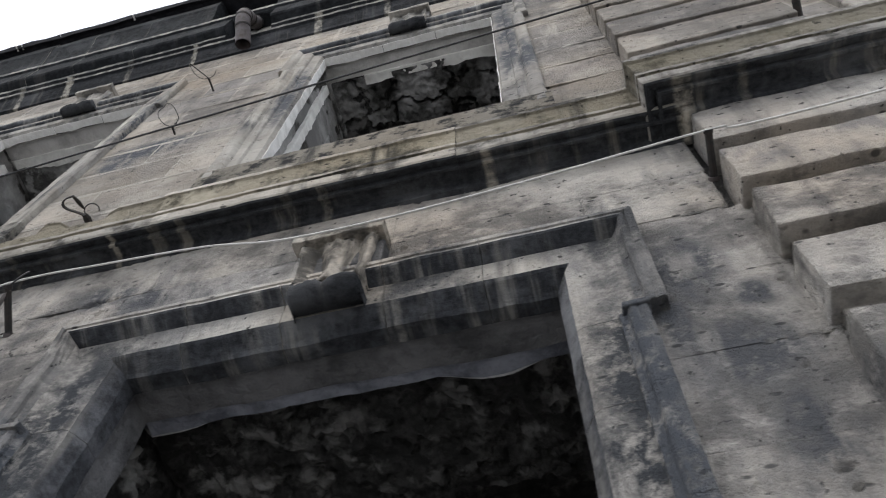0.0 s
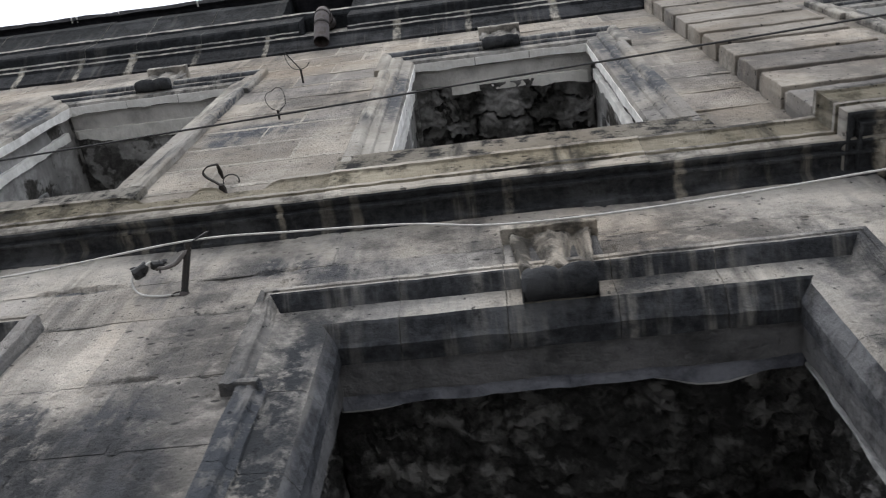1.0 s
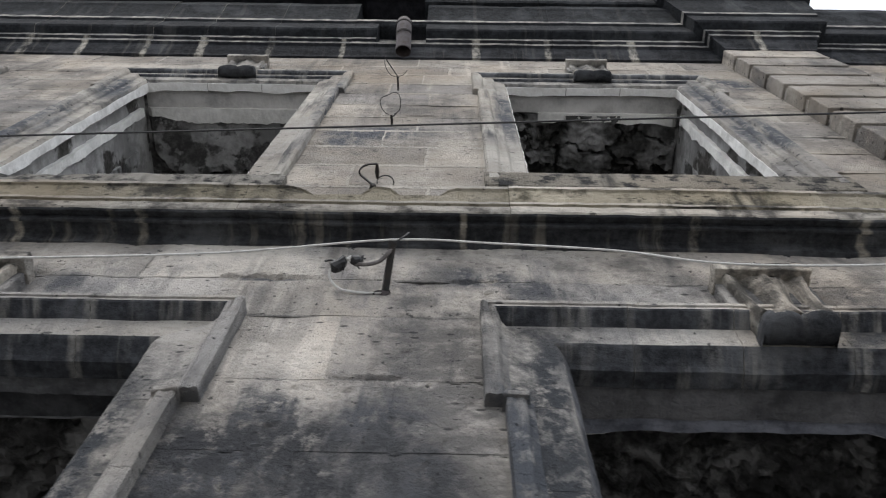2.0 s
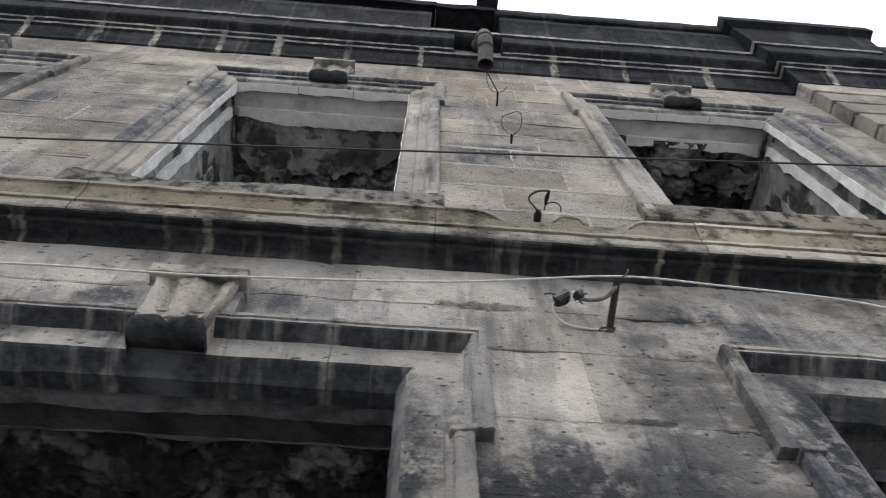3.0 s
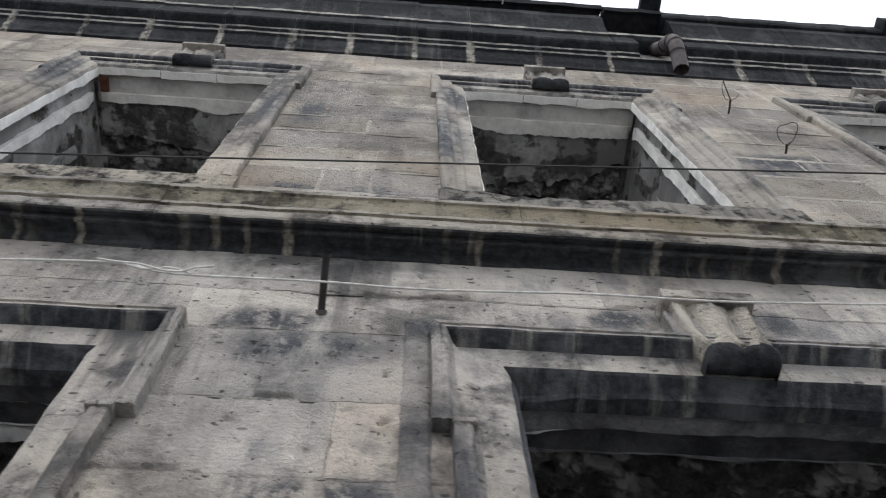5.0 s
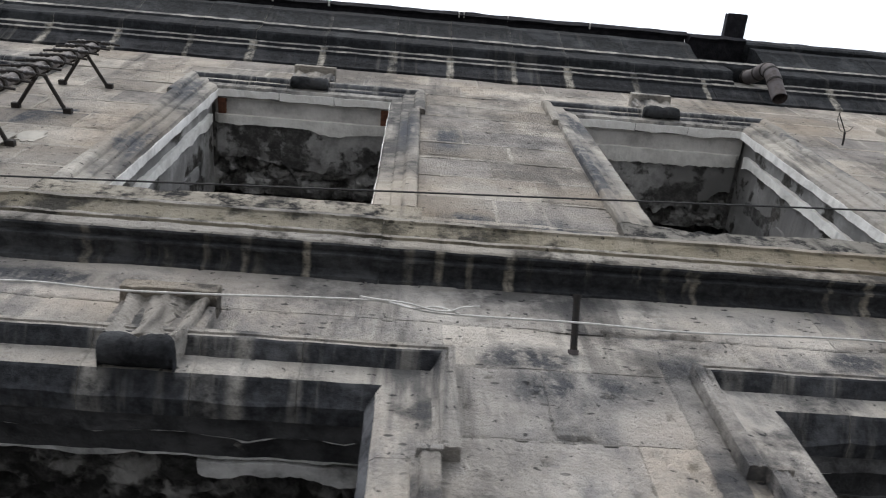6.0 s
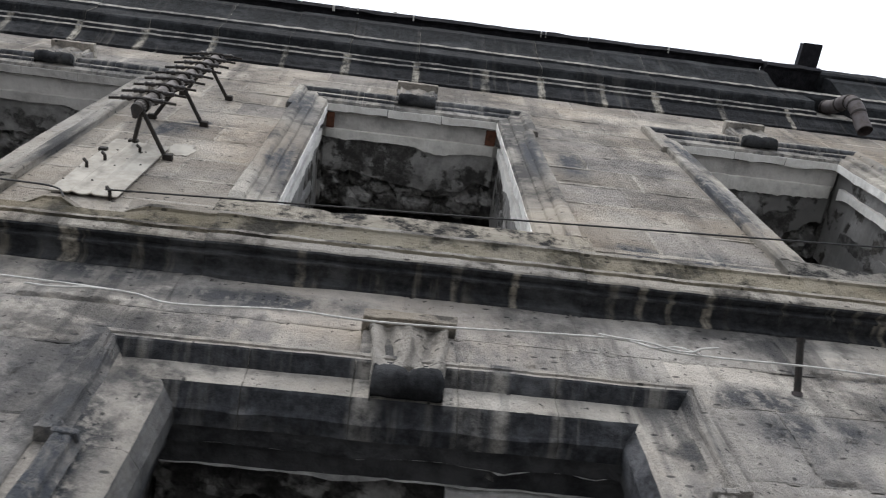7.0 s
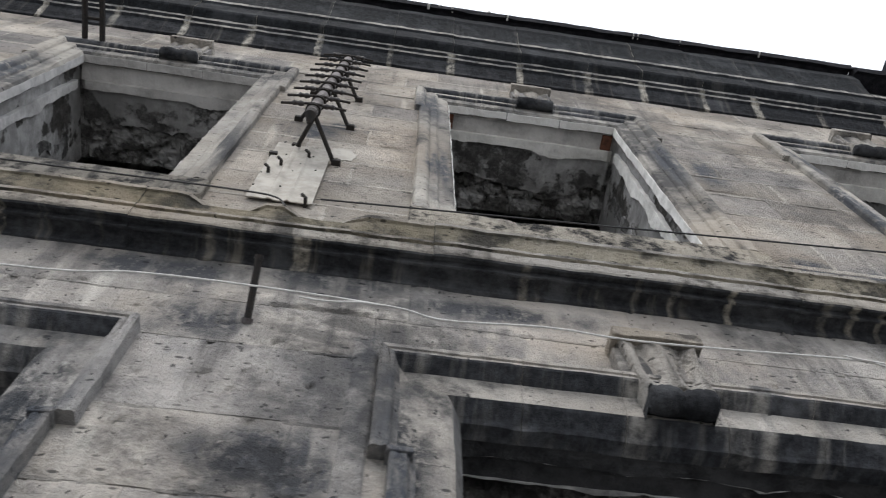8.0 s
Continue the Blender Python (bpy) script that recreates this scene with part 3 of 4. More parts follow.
PGJ = [(-0.042, 1.325), (-0.042, 1.264), (-0.033, 1.246), (-0.012, 1.208), (0.006, 1.198), (0.098, 1.195), (0.101, 1.184), (0.112, 1.178), (0.120, 1.172), (0.125, 1.156), (0.134, 1.149), (0.143, 1.150),
       (0.150, 1.153), (0.166, 1.148), (0.177, 1.152), (0.180, 1.225)]
# Dark crust on undersides and reveals, upright faces pale: soot plus painted shade.
ZJ = [1, 1, 1, 2, 2, 2] + [0] * 10
ZU = [1, 1, 1, 2, 2, 0, 2, 2, 2, 1, 0, 0, 0]
ZG = [1, 1, 1, 1, 0, 1, 1, 1, 1, 0, 0, 0, 0, 0, 0, 0]


def surround(win, profile, cx, half, zb, head, earz, ear, stones, joints, jamb, mats, zones, split=0.1, soft=None, jamb_zones=None):
    """The stones of a window surround, with ears at the upper corners."""
    side_profile = soft or profile
    chipped = {1: 0.022, 2: 0.022, 3: 0.006} if soft else None
    for side in 'LR':
        f = (earz - zb) / (head - zb)
        cut = [0.0] + [j * f for j in joints] + [f]
        for a, b in zip(cut, cut[1:]):
            part("jamb_stone", u_section(side_profile, cx, half, zb, head, side, a + 0.0004, b - 0.0004, 0.03, worn=0.016, zones=jamb_zones), jamb, win)
        part("jamb_stone", u_section(side_profile, cx, half, zb, head, side, f + 0.0004, 1.0, 0.03, ear=ear, split=split, worn=0.012, zones=jamb_zones, meet=profile if soft else None), jamb, win)
        if soft:
            sg = -1 if side == 'L' else 1
            a, b = sorted((cx + sg * (half + 0.112), cx + sg * (half + 0.184)))
            bm = box(a, b, 1.143, 1.215, earz - 0.020, earz + 0.003, 0.006)
            bmesh.ops.subdivide_edges(bm, edges=[e for e in bm.edges if e.calc_length() > 0.06], cuts=4, use_grid_fill=True)
            for v in bm.verts:
                v.co = wobble(v.co, 0.007, 14)
            part("ear_return", bm, M_gframe, win)
    for a, b in zip(stones, stones[1:]):
        part("lintel_stone", u_section(profile, cx, half, zb, head, 'H', a + (0.0007 if a > 0 else 0), b - (0.0007 if b < 1 else 0), ear=ear, split=split, zones=zones, rag=chipped), mats, win)


def lining(win, name, mat, cx, half, zb, head, y0, y1, u, rag=0.0, thick=0.06, amp=0.003, label="", step=0.04, sides="LHR"):
    """A band that lines jambs and head from y0 to y1."""
    prof = [(u, y0), (u, y1), (u + thick, y1), (u + thick, y0)]
    for side in sides:
        part(name, u_section(prof, cx, half, zb, head, side, 0, 1, step, amp, rag={1: rag, 2: rag} if rag else None), mat, win, label)


def rough_lining(win, name, mat, cx, half, zb, head, y0, y1, u, depth=0.05, label="", seed=0.0, blocks=0.35, cell=1.0, sides="LHR", grid=0.021, crack=0.13, warp=0.25, lumps=1.0, ledge=9.0):
    """Bare masonry inside the opening: lumpy stones with sunken joints."""
    for side in sides:
        bm = bmesh.new()
        ys = steps(y0, y1, grid)
        length = (head - zb) if side != 'H' else 2 * half
        rows = []
        for s in steps(0, 1, grid / length):
            row = []
            for y in ys:
                if side == 'H':
                    p = Vector((cx + (2 * s - 1) * (half + u), y, head + u))
                    out = Vector((0, 0, 1))
                else:
                    z = zb + s * (head + u - zb)
                    sg = -1 if side == 'L' else 1
                    p = Vector((cx + sg * (half + u), y, z))
                    out = Vector((sg, 0, 0))
                q = Vector((p.x * 4.2 * cell + seed, p.y * 5.2 * cell, p.z * 4.6 * cell)) + noise.noise_vector(p * 6) * warp + noise.noise_vector(p * 19) * warp * 0.5
                d, near = noise.voronoi(q)
                gap = min(1.0, 2.2 * max(0.0, crack - (d[1] - d[0])) / crack)
                step = noise.cell(near[0] * 7.0)
                lump = step * blocks + lumps * (noise.noise(p * 5.0) * 0.3 + noise.noise(p * 13) * 0.28 + noise.noise(p * 31) * 0.3)
                row.append(bm.verts.new(p + out * depth * (gap * (0.3 + 1.7 * blocks) + lump + (1.3 if p.y + 0.05 * noise.noise(p * 7) + 0.08 * step > ledge else 0.0))))
            rows.append(row)
        for a, b in zip(rows, rows[1:]):
            for i in range(len(ys) - 1):
                bm.faces.new((a[i], a[i + 1], b[i + 1], b[i]))
        part(name, bm, mat, win, label, smooth=False)


def keystone(win, cx, z, mats, seed, wide=0.165, roll=0.116, fat=0.042, set_back=0.0, lobes=0.021):
    """A carved bracket: a slab on top, a back plate, a leaf with two hollows and the double roll of a scroll at its foot."""
    slab = box(cx - wide, cx + wide, 1.096 - 0.3 * set_back, 1.23, z - 0.058, z, 0.005)
    bmesh.ops.subdivide_edges(slab, edges=[e for e in slab.edges if e.calc_length() > 0.09], cuts=6, use_grid_fill=True)
    for v in slab.verts:
        v.co = wobble(v.co, 0.005, 15 + seed)
    key = part("keystone", slab, mats[0], win, "carved stone scroll keystone with darkened foot")
    part("back_plate", box(cx - wide + 0.004, cx + wide - 0.004, 1.150, 1.23, z - 0.235, z - 0.060, 0.008), M_gframe, key)
    path = [(1.124, -0.058), (1.120, -0.066), (1.122, -0.10), (1.126, -0.14), (1.128, -0.18), (1.128, -0.22), (1.124, -0.26), (1.118, -0.30), (1.112, -0.335), (1.106, -0.362)]
    path = [(y + set_back, q) for y, q in path]
    cy, cz = 1.142 + set_back, -0.402
    turn = [radians(58 - 14 * k) for k in range(18)]
    arc = [(cy - fat * math.cos(a), cz + fat * math.sin(a)) for a in turn]
    bm = bmesh.new()
    rows, nx = [], 40
    prof = path + arc
    for j, (y, q) in enumerate(prof):
        row = []
        leaf = j < len(path)
        f = min(1.0, j / (len(path) - 1))
        for i in range(nx + 1):
            s = 2 * i / nx - 1
            if leaf:
                half = (wide - 0.024) + (roll - 0.004 - wide + 0.024) * f
                hollow_in = math.exp(-((abs(s) - 0.46 - 0.10 * (1 - f)) / (0.12 + 0.16 * f)) ** 2) * math.sin(math.pi * min(1.0, 0.12 + f * 0.88)) ** 0.8
                rib = 0.010 * math.exp(-(s / 0.10) ** 2) + 0.007 * math.exp(-((abs(s) - 0.93) / 0.07) ** 2)
                out = rib - 0.030 * hollow_in
                at = (cx + s * half, y - out + 0.010 * max(0, abs(s) - 0.94) / 0.06, z + q)
            else:
                half = roll
                a = turn[j - len(path)]
                grow = lobes * (abs(math.sin(s * math.pi)) ** 0.6) * max(0.25, math.cos(a - 0.5)) - 0.004 - 0.016 * (max(0, abs(s) - 0.88) / 0.12) ** 2
                at = (cx + s * half, y - grow * math.cos(a), z + q + grow * math.sin(a))
            row.append(bm.verts.new(wobble(at, 0.006, 17 + seed)))
        rows.append(row)
    back = [[bm.verts.new((k[i].co.x, 1.225, k[i].co.z)) for i in (0, nx)] for k in rows]
    for a, b in zip(rows, rows[1:]):
        for i in range(nx):
            bm.faces.new((a[i], a[i + 1], b[i + 1], b[i]))
    for (a, b), (p, q) in zip(zip(rows, rows[1:]), zip(back, back[1:])):
        bm.faces.new((a[0], b[0], q[0], p[0]))
        bm.faces.new((a[nx], b[nx], q[1], p[1]))
    foot = [bm.verts.new((v.co.x, 1.225, v.co.z)) for v in rows[-1]]
    for i in range(nx):
        bm.faces.new((rows[-1][i], rows[-1][i + 1], foot[i + 1], foot[i]))
    body = part("scroll", bm, [mats[0], mats[1]], key, "", smooth=True)
    # lower half of the roll is dark: underside shade put into the colour
    for f in body.data.polygons:
        f.material_index = 1 if f.center.z < z - 0.378 + 0.03 * noise.noise(f.center * 22) else 0


def upper_window(i, cx):
    win = thing("window_%d" % (i + 1), "empty upper window opening in a moulded stone surround", "window", "structure", "upper windows")
    r = random.Random(40 + i)
    surround(win, PU, cx, UH, U0, U1, 7.44, 0.035, [0, 0.24, 0.40, 0.61, 0.80, 1], [0.22, 0.43, 0.62, 0.82], M_frame, [M_frame, M_streaked, M_ghead], ZU, 0.13)
    edge, rib = (M_grey, M_grey) if i == 4 else (M_white, M_white2)
    name = "white-painted plaster edge" if i != 4 else "grey plaster edge"
    lining(win, "plaster_edge", M_grey if i == 4 else M_white3, cx, UH, U0, U1, 1.231, 1.288, -0.004, 0.013, 0.05, 0.006, name, 0.022, "LR")
    for a, b in ((0, 0.37), (0.374, 0.645), (0.649, 1)):
        d = r.uniform(-0.006, 0.006)
        prof = [(-0.006, 1.229), (-0.006, 1.286 + d), (0.024, 1.286 + d), (0.024, 1.229)]
        part("plaster_edge", u_section(prof, cx, UH, U0, U1, 'H', a, b, 0.03, 0.005, rag={1: 0.020, 2: 0.020}), edge, win, name)
    lining(win, "rebate", M_grey, cx, UH, U0, U1, 1.290, 1.43, 0.035, 0.0, 0.05, 0.006, "grey bare frame rebate", 0.04, "H")
    for side in (-1, 1):
        a, b = sorted((cx + side * (UH + 0.02), cx + side * (UH + 0.185)))
        part("corner_stone", box(a, b, 1.30, 2.05, U1 + 0.035, U1 + 0.10, 0.01), M_rubble, win)
    prof = [(-0.004, 1.425), (-0.004, 1.49), (0.066, 1.49), (0.066, 1.425)]
    part("plaster_rib", u_section(prof, cx, UH, U0, U1, 'H', 0.24 if i == 1 else 0.0, 1, 0.022, 0.006, rag={1: 0.040, 2: 0.040}), rib, win, "torn whitewashed plaster rib")
    for side in "LR":
        jamb_rib = [(0.022, 1.405), (0.022, 1.468), (0.072, 1.468), (0.072, 1.405)]
        part("plaster_rib", u_section(jamb_rib, cx, UH, U0, U1, side, 0, 0.965, 0.022, 0.008, rag={1: 0.045, 2: 0.045}), rib, win, "torn whitewashed plaster rib")
        back_rib = [(0.046, 1.70), (0.046, 1.80), (0.072, 1.80), (0.072, 1.70)]
        part("plaster_rib", u_section(back_rib, cx, UH, U0, U1, side, 0, 0.9, 0.022, 0.012, rag={0: 0.12, 1: 0.12, 2: 0.12, 3: 0.12}), M_peel, win, "peeling grey plaster")
    if i != 1:
        lining(win, "plaster_skin", M_peel, cx, UH, U0, U1, 1.47, 1.74, 0.018, 0.17, 0.05, 0.010, "peeling grey plaster", 0.025, "H")
        rough_lining(win, "bare_masonry", M_rubble, cx, UH, U0, U1, 1.46, 2.06, 0.045, 0.05, "bare rubble with fallen plaster", i * 3.7, 0.25, sides="H")
    else:
        rough_lining(win, "bare_masonry", M_stones, cx, UH, U0, U1, 1.44, 2.06, 0.03, 0.085, "cracked rubble stones with gaping joints", i * 3.7, 0.6, 0.58, "H", 0.012, 0.06, 0.22, 0.5, 1.80)
    lining(win, "jamb_plaster", M_jamb, cx, UH, U0, U1, 1.296, 2.05, 0.055, 0.0, 0.06, 0.012, "peeling grey plaster", 0.04, "LR")
    top = U0 + (0.10 if i == 1 else 0.0)
    part("sill", run_x([(1.32, top - 0.22), (1.172, top - 0.215), (1.160, top - 0.205), (1.158, top - 0.012), (1.168, top), (1.32, top + 0.004)], cx - 0.885, cx + 0.895, i * 2.1, None, 0.04, 0.004, 1.19, 0.03), M_sill, win, "chipped stone sill with dark blotches")
    keystone(win, cx + 0.02, 8.355, [M_frame, M_foot], i * 0.7, 0.165, 0.142, 0.044, 0.014, 0.009)


def lower_window(i, cx):
    win = thing("window_%d" % (i + 11), "empty ground-floor window opening in an eared stone surround", "window", "structure", "lower windows")
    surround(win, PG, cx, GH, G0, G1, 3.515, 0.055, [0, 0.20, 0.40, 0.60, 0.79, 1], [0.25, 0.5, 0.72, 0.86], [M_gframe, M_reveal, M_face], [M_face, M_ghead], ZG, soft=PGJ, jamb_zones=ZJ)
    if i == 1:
        lining(win, "soffit_band", M_darkstone, cx, GH, G0, G1, 1.322, 1.452, -0.022, 0.008, 0.05, 0.006, "dark grey stone band", 0.03)
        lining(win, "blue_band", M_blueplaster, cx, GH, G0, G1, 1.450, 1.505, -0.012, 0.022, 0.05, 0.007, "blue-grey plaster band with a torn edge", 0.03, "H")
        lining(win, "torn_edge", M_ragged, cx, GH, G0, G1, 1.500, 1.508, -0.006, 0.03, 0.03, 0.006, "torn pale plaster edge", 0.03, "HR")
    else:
        lining(win, "soffit_band", M_darkinner if i == 3 else M_darkplaster, cx, GH, G0, G1, 1.322, 1.40, -0.022, 0.018, 0.05, 0.009, "dark grey plaster band", 0.03)
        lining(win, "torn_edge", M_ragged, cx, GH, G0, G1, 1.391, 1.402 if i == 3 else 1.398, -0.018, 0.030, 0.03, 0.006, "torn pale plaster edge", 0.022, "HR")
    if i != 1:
        lining(win, "inner_band", M_darkinner, cx, GH, G0, G1, 1.40, 1.515, 0.022, 0.02, 0.05, 0.008, "dark inner band", 0.03)
        lining(win, "torn_edge", M_ragged if i == 3 else M_darkplaster, cx, GH, G0, G1, 1.512, 1.518, 0.020, 0.03, 0.02, 0.006, "torn plaster edge", 0.03, "H")
    if i == 3:
        flake = [(0.020, 1.535), (0.020, 1.585), (0.06, 1.585), (0.06, 1.535)]
        part("plaster_flake", u_section(flake, cx, GH, G0, G1, 'H', 0.60, 0.93, 0.012, 0.009, rag={0: 0.05, 1: 0.12, 2: 0.12, 3: 0.05}), M_ragged, win, "pale flake of old plaster")
    rough_lining(win, "bare_masonry", M_dark, cx, GH, G0, G1, 1.40, 2.06, 0.05, 0.065, "dark bare rubble", 20 + i * 4.1, 0.10, 1.7, crack=0.05, lumps=1.25)
    part("sill", box(cx - 0.95, cx + 0.95, 1.12, 1.4, G0 - 0.12, G0, 0.01), M_frame, win)
    if i in (2, 3):
        upright = [(0.181, 1.230), (0.181, 1.194), (0.190, 1.188), (0.240, 1.187), (0.256, 1.191), (0.266, 1.199), (0.270, 1.230)]
        part("backing_stone", u_section(upright, cx - 0.055, GH, G0, G1, 'L', 0.55, 1.0, 0.03, 0.004, worn=0.02), M_gframe, win)
    keystone(win, cx, 4.285, [M_fillet, M_foot], i * 0.9)


M_darkstone = plain("dark_grey_stone", (0.19, 0.188, 0.19), 0.9, 0, (0.07, 0.07, 0.072), 6, 0.02)
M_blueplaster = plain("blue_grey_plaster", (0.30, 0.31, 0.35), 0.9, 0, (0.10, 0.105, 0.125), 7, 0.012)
M_darkinner = plain("dark_inner_plaster", (0.09, 0.091, 0.094), 0.92, 0, (0.03, 0.031, 0.033), 6, 0.02)
M_jamb = peeled("grey_jamb_plaster", (0.44, 0.43, 0.415), (0.06, 0.057, 0.052), (0.42, 0.47), 2.6, 0.02)
M_white3 = plain("dirty_whitewash", (0.88, 0.865, 0.83), 0.9, 0, (0.60, 0.585, 0.55), 8, 0.008)
M_white2 = plain("whitewash", (0.86, 0.845, 0.80), 0.9, 0, (0.62, 0.605, 0.57), 5, 0.012)
for i, c in enumerate(UP):
    upper_window(i, c)
for i, c in enumerate(LOW):
    lower_window(i, c)


# ---- cables and wires ----
cable_line = [(-13.3, 1.05, 4.16), (-10.0, 1.05, 4.13), (-8.35, 1.06, 4.113), (-7.93, 1.055, 4.163), (-7.53, 1.045, 4.15), (-7.07, 1.06, 4.15), (-6.89, 1.06, 4.10), (-6.54, 1.06, 4.138),
              (-6.27, 1.06, 4.120), (-5.96, 1.06, 4.134), (-5.41, 1.06, 4.175), (-5.20, 1.06, 4.115), (-4.72, 1.055, 4.106), (-4.37, 1.06, 4.10), (-3.84, 1.06, 4.132), (-3.51, 1.06, 4.131)]
cable_rest = [(-3.51, 1.06, 4.131), (-3.21, 1.06, 4.142), (-2.51, 1.06, 4.213), (-1.93, 1.045, 4.318), (-1.55, 1.06, 4.334), (-1.13, 1.06, 4.285), (-0.83, 1.06, 4.196),
              (-0.455, 1.06, 4.185), (0.04, 1.06, 4.234), (0.66, 1.045, 4.290), (0.87, 1.05, 4.28), (2.4, 1.0, 4.27), (4.9, 1.0, 4.3)]
lead = thing("white_cable", "thin white plastic cable slung from iron pegs along the wall", "cable")
part("strand", tube(smooth_path(cable_line + cable_rest[1:], 6), 0.0042, 6), M_cable, lead, smooth=True)
part("loose_end", tube(smooth_path([(-5.46, 1.056, 4.190), (-5.40, 1.05, 4.165), (-5.30, 1.042, 4.135), (-5.22, 1.045, 4.105), (-5.16, 1.04, 4.095), (-5.12, 1.034, 4.115), (-5.06, 1.03, 4.125)]), 0.004, 6), M_cable, lead, smooth=True)
part("loose_end", tube(smooth_path([(-5.36, 1.05, 4.150), (-5.28, 1.050, 4.118), (-5.20, 1.040, 4.118), (-5.13, 1.045, 4.092)]), 0.004, 6), M_cable, lead, smooth=True)
part("loose_end", tube(smooth_path([(-7.38, 1.06, 4.14), (-7.28, 1.05, 4.115), (-7.18, 1.05, 4.135), (-7.1, 1.06, 4.15)]), 0.004, 6), M_cable, lead, smooth=True)
span = []
for k in range(25):
    x = -7.42 + 13.2 * k / 24
    span.append((x, 1.025 + -0.0444 * (x + 7.42), 4.975 + -0.0099 * (x + 7.42) - 0.02 * math.sin(math.pi * k / 24)))
wire = thing("overhead_wire", "thin black overhead wire leaving the string course", "wire")
part("span", tube(span, 0.0042, 6), M_wire, wire)
part("tail", tube(smooth_path([(-7.55, 1.035, 4.87), (-7.60, 1.024, 4.93), (-7.75, 1.024, 4.958), (-8.3, 1.024, 4.962), (-10.5, 1.024, 4.95), (-13.2, 1.024, 4.955)]), 0.0042, 6), M_wire, wire)


# ---- iron pegs and hooks ----
def peg(foot, tip, r=0.013, label="rusty black iron peg holding the white cable"):
    ob = thing("iron_peg", label, "peg", group="wall pegs")
    part("rod", tube([foot, (Vector(foot) + Vector(tip)) / 2, tip], r, 10), M_iron, ob)
    part("collar", tube([Vector(foot) + (Vector(tip) - Vector(foot)) * 0.02, Vector(foot) + (Vector(tip) - Vector(foot)) * 0.10], r * 1.5, 10), M_pipe, ob)
    part("cap", tube([Vector(foot) + (Vector(tip) - Vector(foot)) * 0.93, tip], r * 1.25, 10), M_iron, ob)


peg((0.640, 1.21, 4.235), (0.650, 1.045, 4.290))
peg((-1.945, 1.21, 4.195), (-1.920, 1.045, 4.300))
peg((-4.715, 1.21, 4.155), (-4.710, 1.025, 4.260))
peg((-7.555, 1.21, 4.170), (-7.546, 1.000, 4.300))
peg((1.44, 1.21, 5.70), (1.44, 1.02, 5.78), 0.02, "black iron peg beside the corner pier")


def hook(x, z, reach, ring, turn0, turn1):
    """An iron pin with a ring of thin wire that stands out level from its tip."""
    ob = thing("wire_hook", "iron pin in the wall with a loose loop of wire", "hook", group="wall hooks")
    tip = 1.2 - reach
    part("pin", tube([(x, 1.21, z), (x, (1.2 + tip) / 2, z + 0.004), (x - 0.004, tip, z + 0.012)], 0.0075, 8), M_iron, ob)
    loop = []
    for k in range(25):
        a = radians(turn0 + (turn1 - turn0) * k / 24)
        bend = 1 + 0.10 * math.sin(3 * a + z)
        loop.append((x - 0.004 + ring * bend * math.sin(a), tip - ring * 1.05 * bend * (1 - math.cos(a)), z + 0.014 + 0.03 * math.sin(a / 2) + 0.012 * math.sin(2 * a)))
    part("loop", tube(loop, 0.0022, 6), M_wire, ob)
    part("twist", tube([loop[0], loop[1], (x + 0.006, tip + 0.012, z + 0.010)], 0.0040, 6), M_wire, ob)


hook(-2.122, 7.545, 0.10, 0.085, -120, 60)
hook(-2.095, 6.57, 0.055, 0.062, 15, 345)
ob = thing("strap_hook", "bent iron strap with loose wire above the string course", "hook")
band = smooth_path([(-2.082, 1.21, 5.238), (-2.082, 1.16, 5.236), (-2.105, 1.125, 5.222), (-2.134, 1.092, 5.205), (-2.135, 1.062, 5.190), (-2.105, 1.036, 5.180), (-2.055, 1.027, 5.172)], 6)
bm = bmesh.new()
sides = []
for k, p in enumerate(band):
    d = (band[min(k + 1, len(band) - 1)] - band[max(k - 1, 0)]).normalized()
    out = d.cross(Vector((0, 0, 1))).normalized() * 0.003
    up = Vector((0, 0, 0.008))
    sides.append([bm.verts.new(p + out * a + up * b) for a, b in ((-1, -1), (1, -1), (1, 1), (-1, 1))])
for a, b in zip(sides, sides[1:]):
    for k in range(4):
        bm.faces.new((a[k], a[(k + 1) % 4], b[(k + 1) % 4], b[k]))
bm.faces.new(sides[0])
bm.faces.new(sides[-1])
part("strap", bm, M_iron, ob)
part("foot", tube([(-2.082, 1.21, 5.238), (-2.082, 1.17, 5.237), (-2.082, 1.145, 5.232)], [0.017, 0.019, 0.012], 8), M_iron, ob)
part("clasp", tube([(-2.055, 1.030, 5.172), (-2.058, 1.07, 5.195), (-2.058, 1.108, 5.210)], [0.006, 0.011, 0.006], 7), M_iron, ob)
part("loop", tube([(-2.022 + 0.038 * math.cos(a), 1.125 - 0.028 * math.sin(a), 5.208 + 0.012 * math.sin(a)) for a in [radians(200 - 14 * k) for k in range(17)]], 0.0030, 6), M_wire, ob)

lamp = thing("broken_lamp", "broken black lamp holder hanging from its strap by an iron peg", "lamp")
part("holder", tube([(-2.128, 1.15, 4.262), (-2.120, 1.13, 4.270), (-2.105, 1.12, 4.274), (-2.096, 1.12, 4.282), (-2.084, 1.125, 4.284)], [0.008, 0.028, 0.018, 0.029, 0.008], 9), M_wire, lamp)
part("socket", tube([(-2.066, 1.12, 4.272), (-2.056, 1.11, 4.280), (-2.044, 1.11, 4.284), (-2.032, 1.12, 4.300)], [0.006, 0.022, 0.016, 0.008], 9), M_wire, lamp)
part("clip", tube([(-2.080, 1.10, 4.268), (-2.068, 1.095, 4.280), (-2.060, 1.10, 4.290)], 0.005, 6), M_cable, lamp)
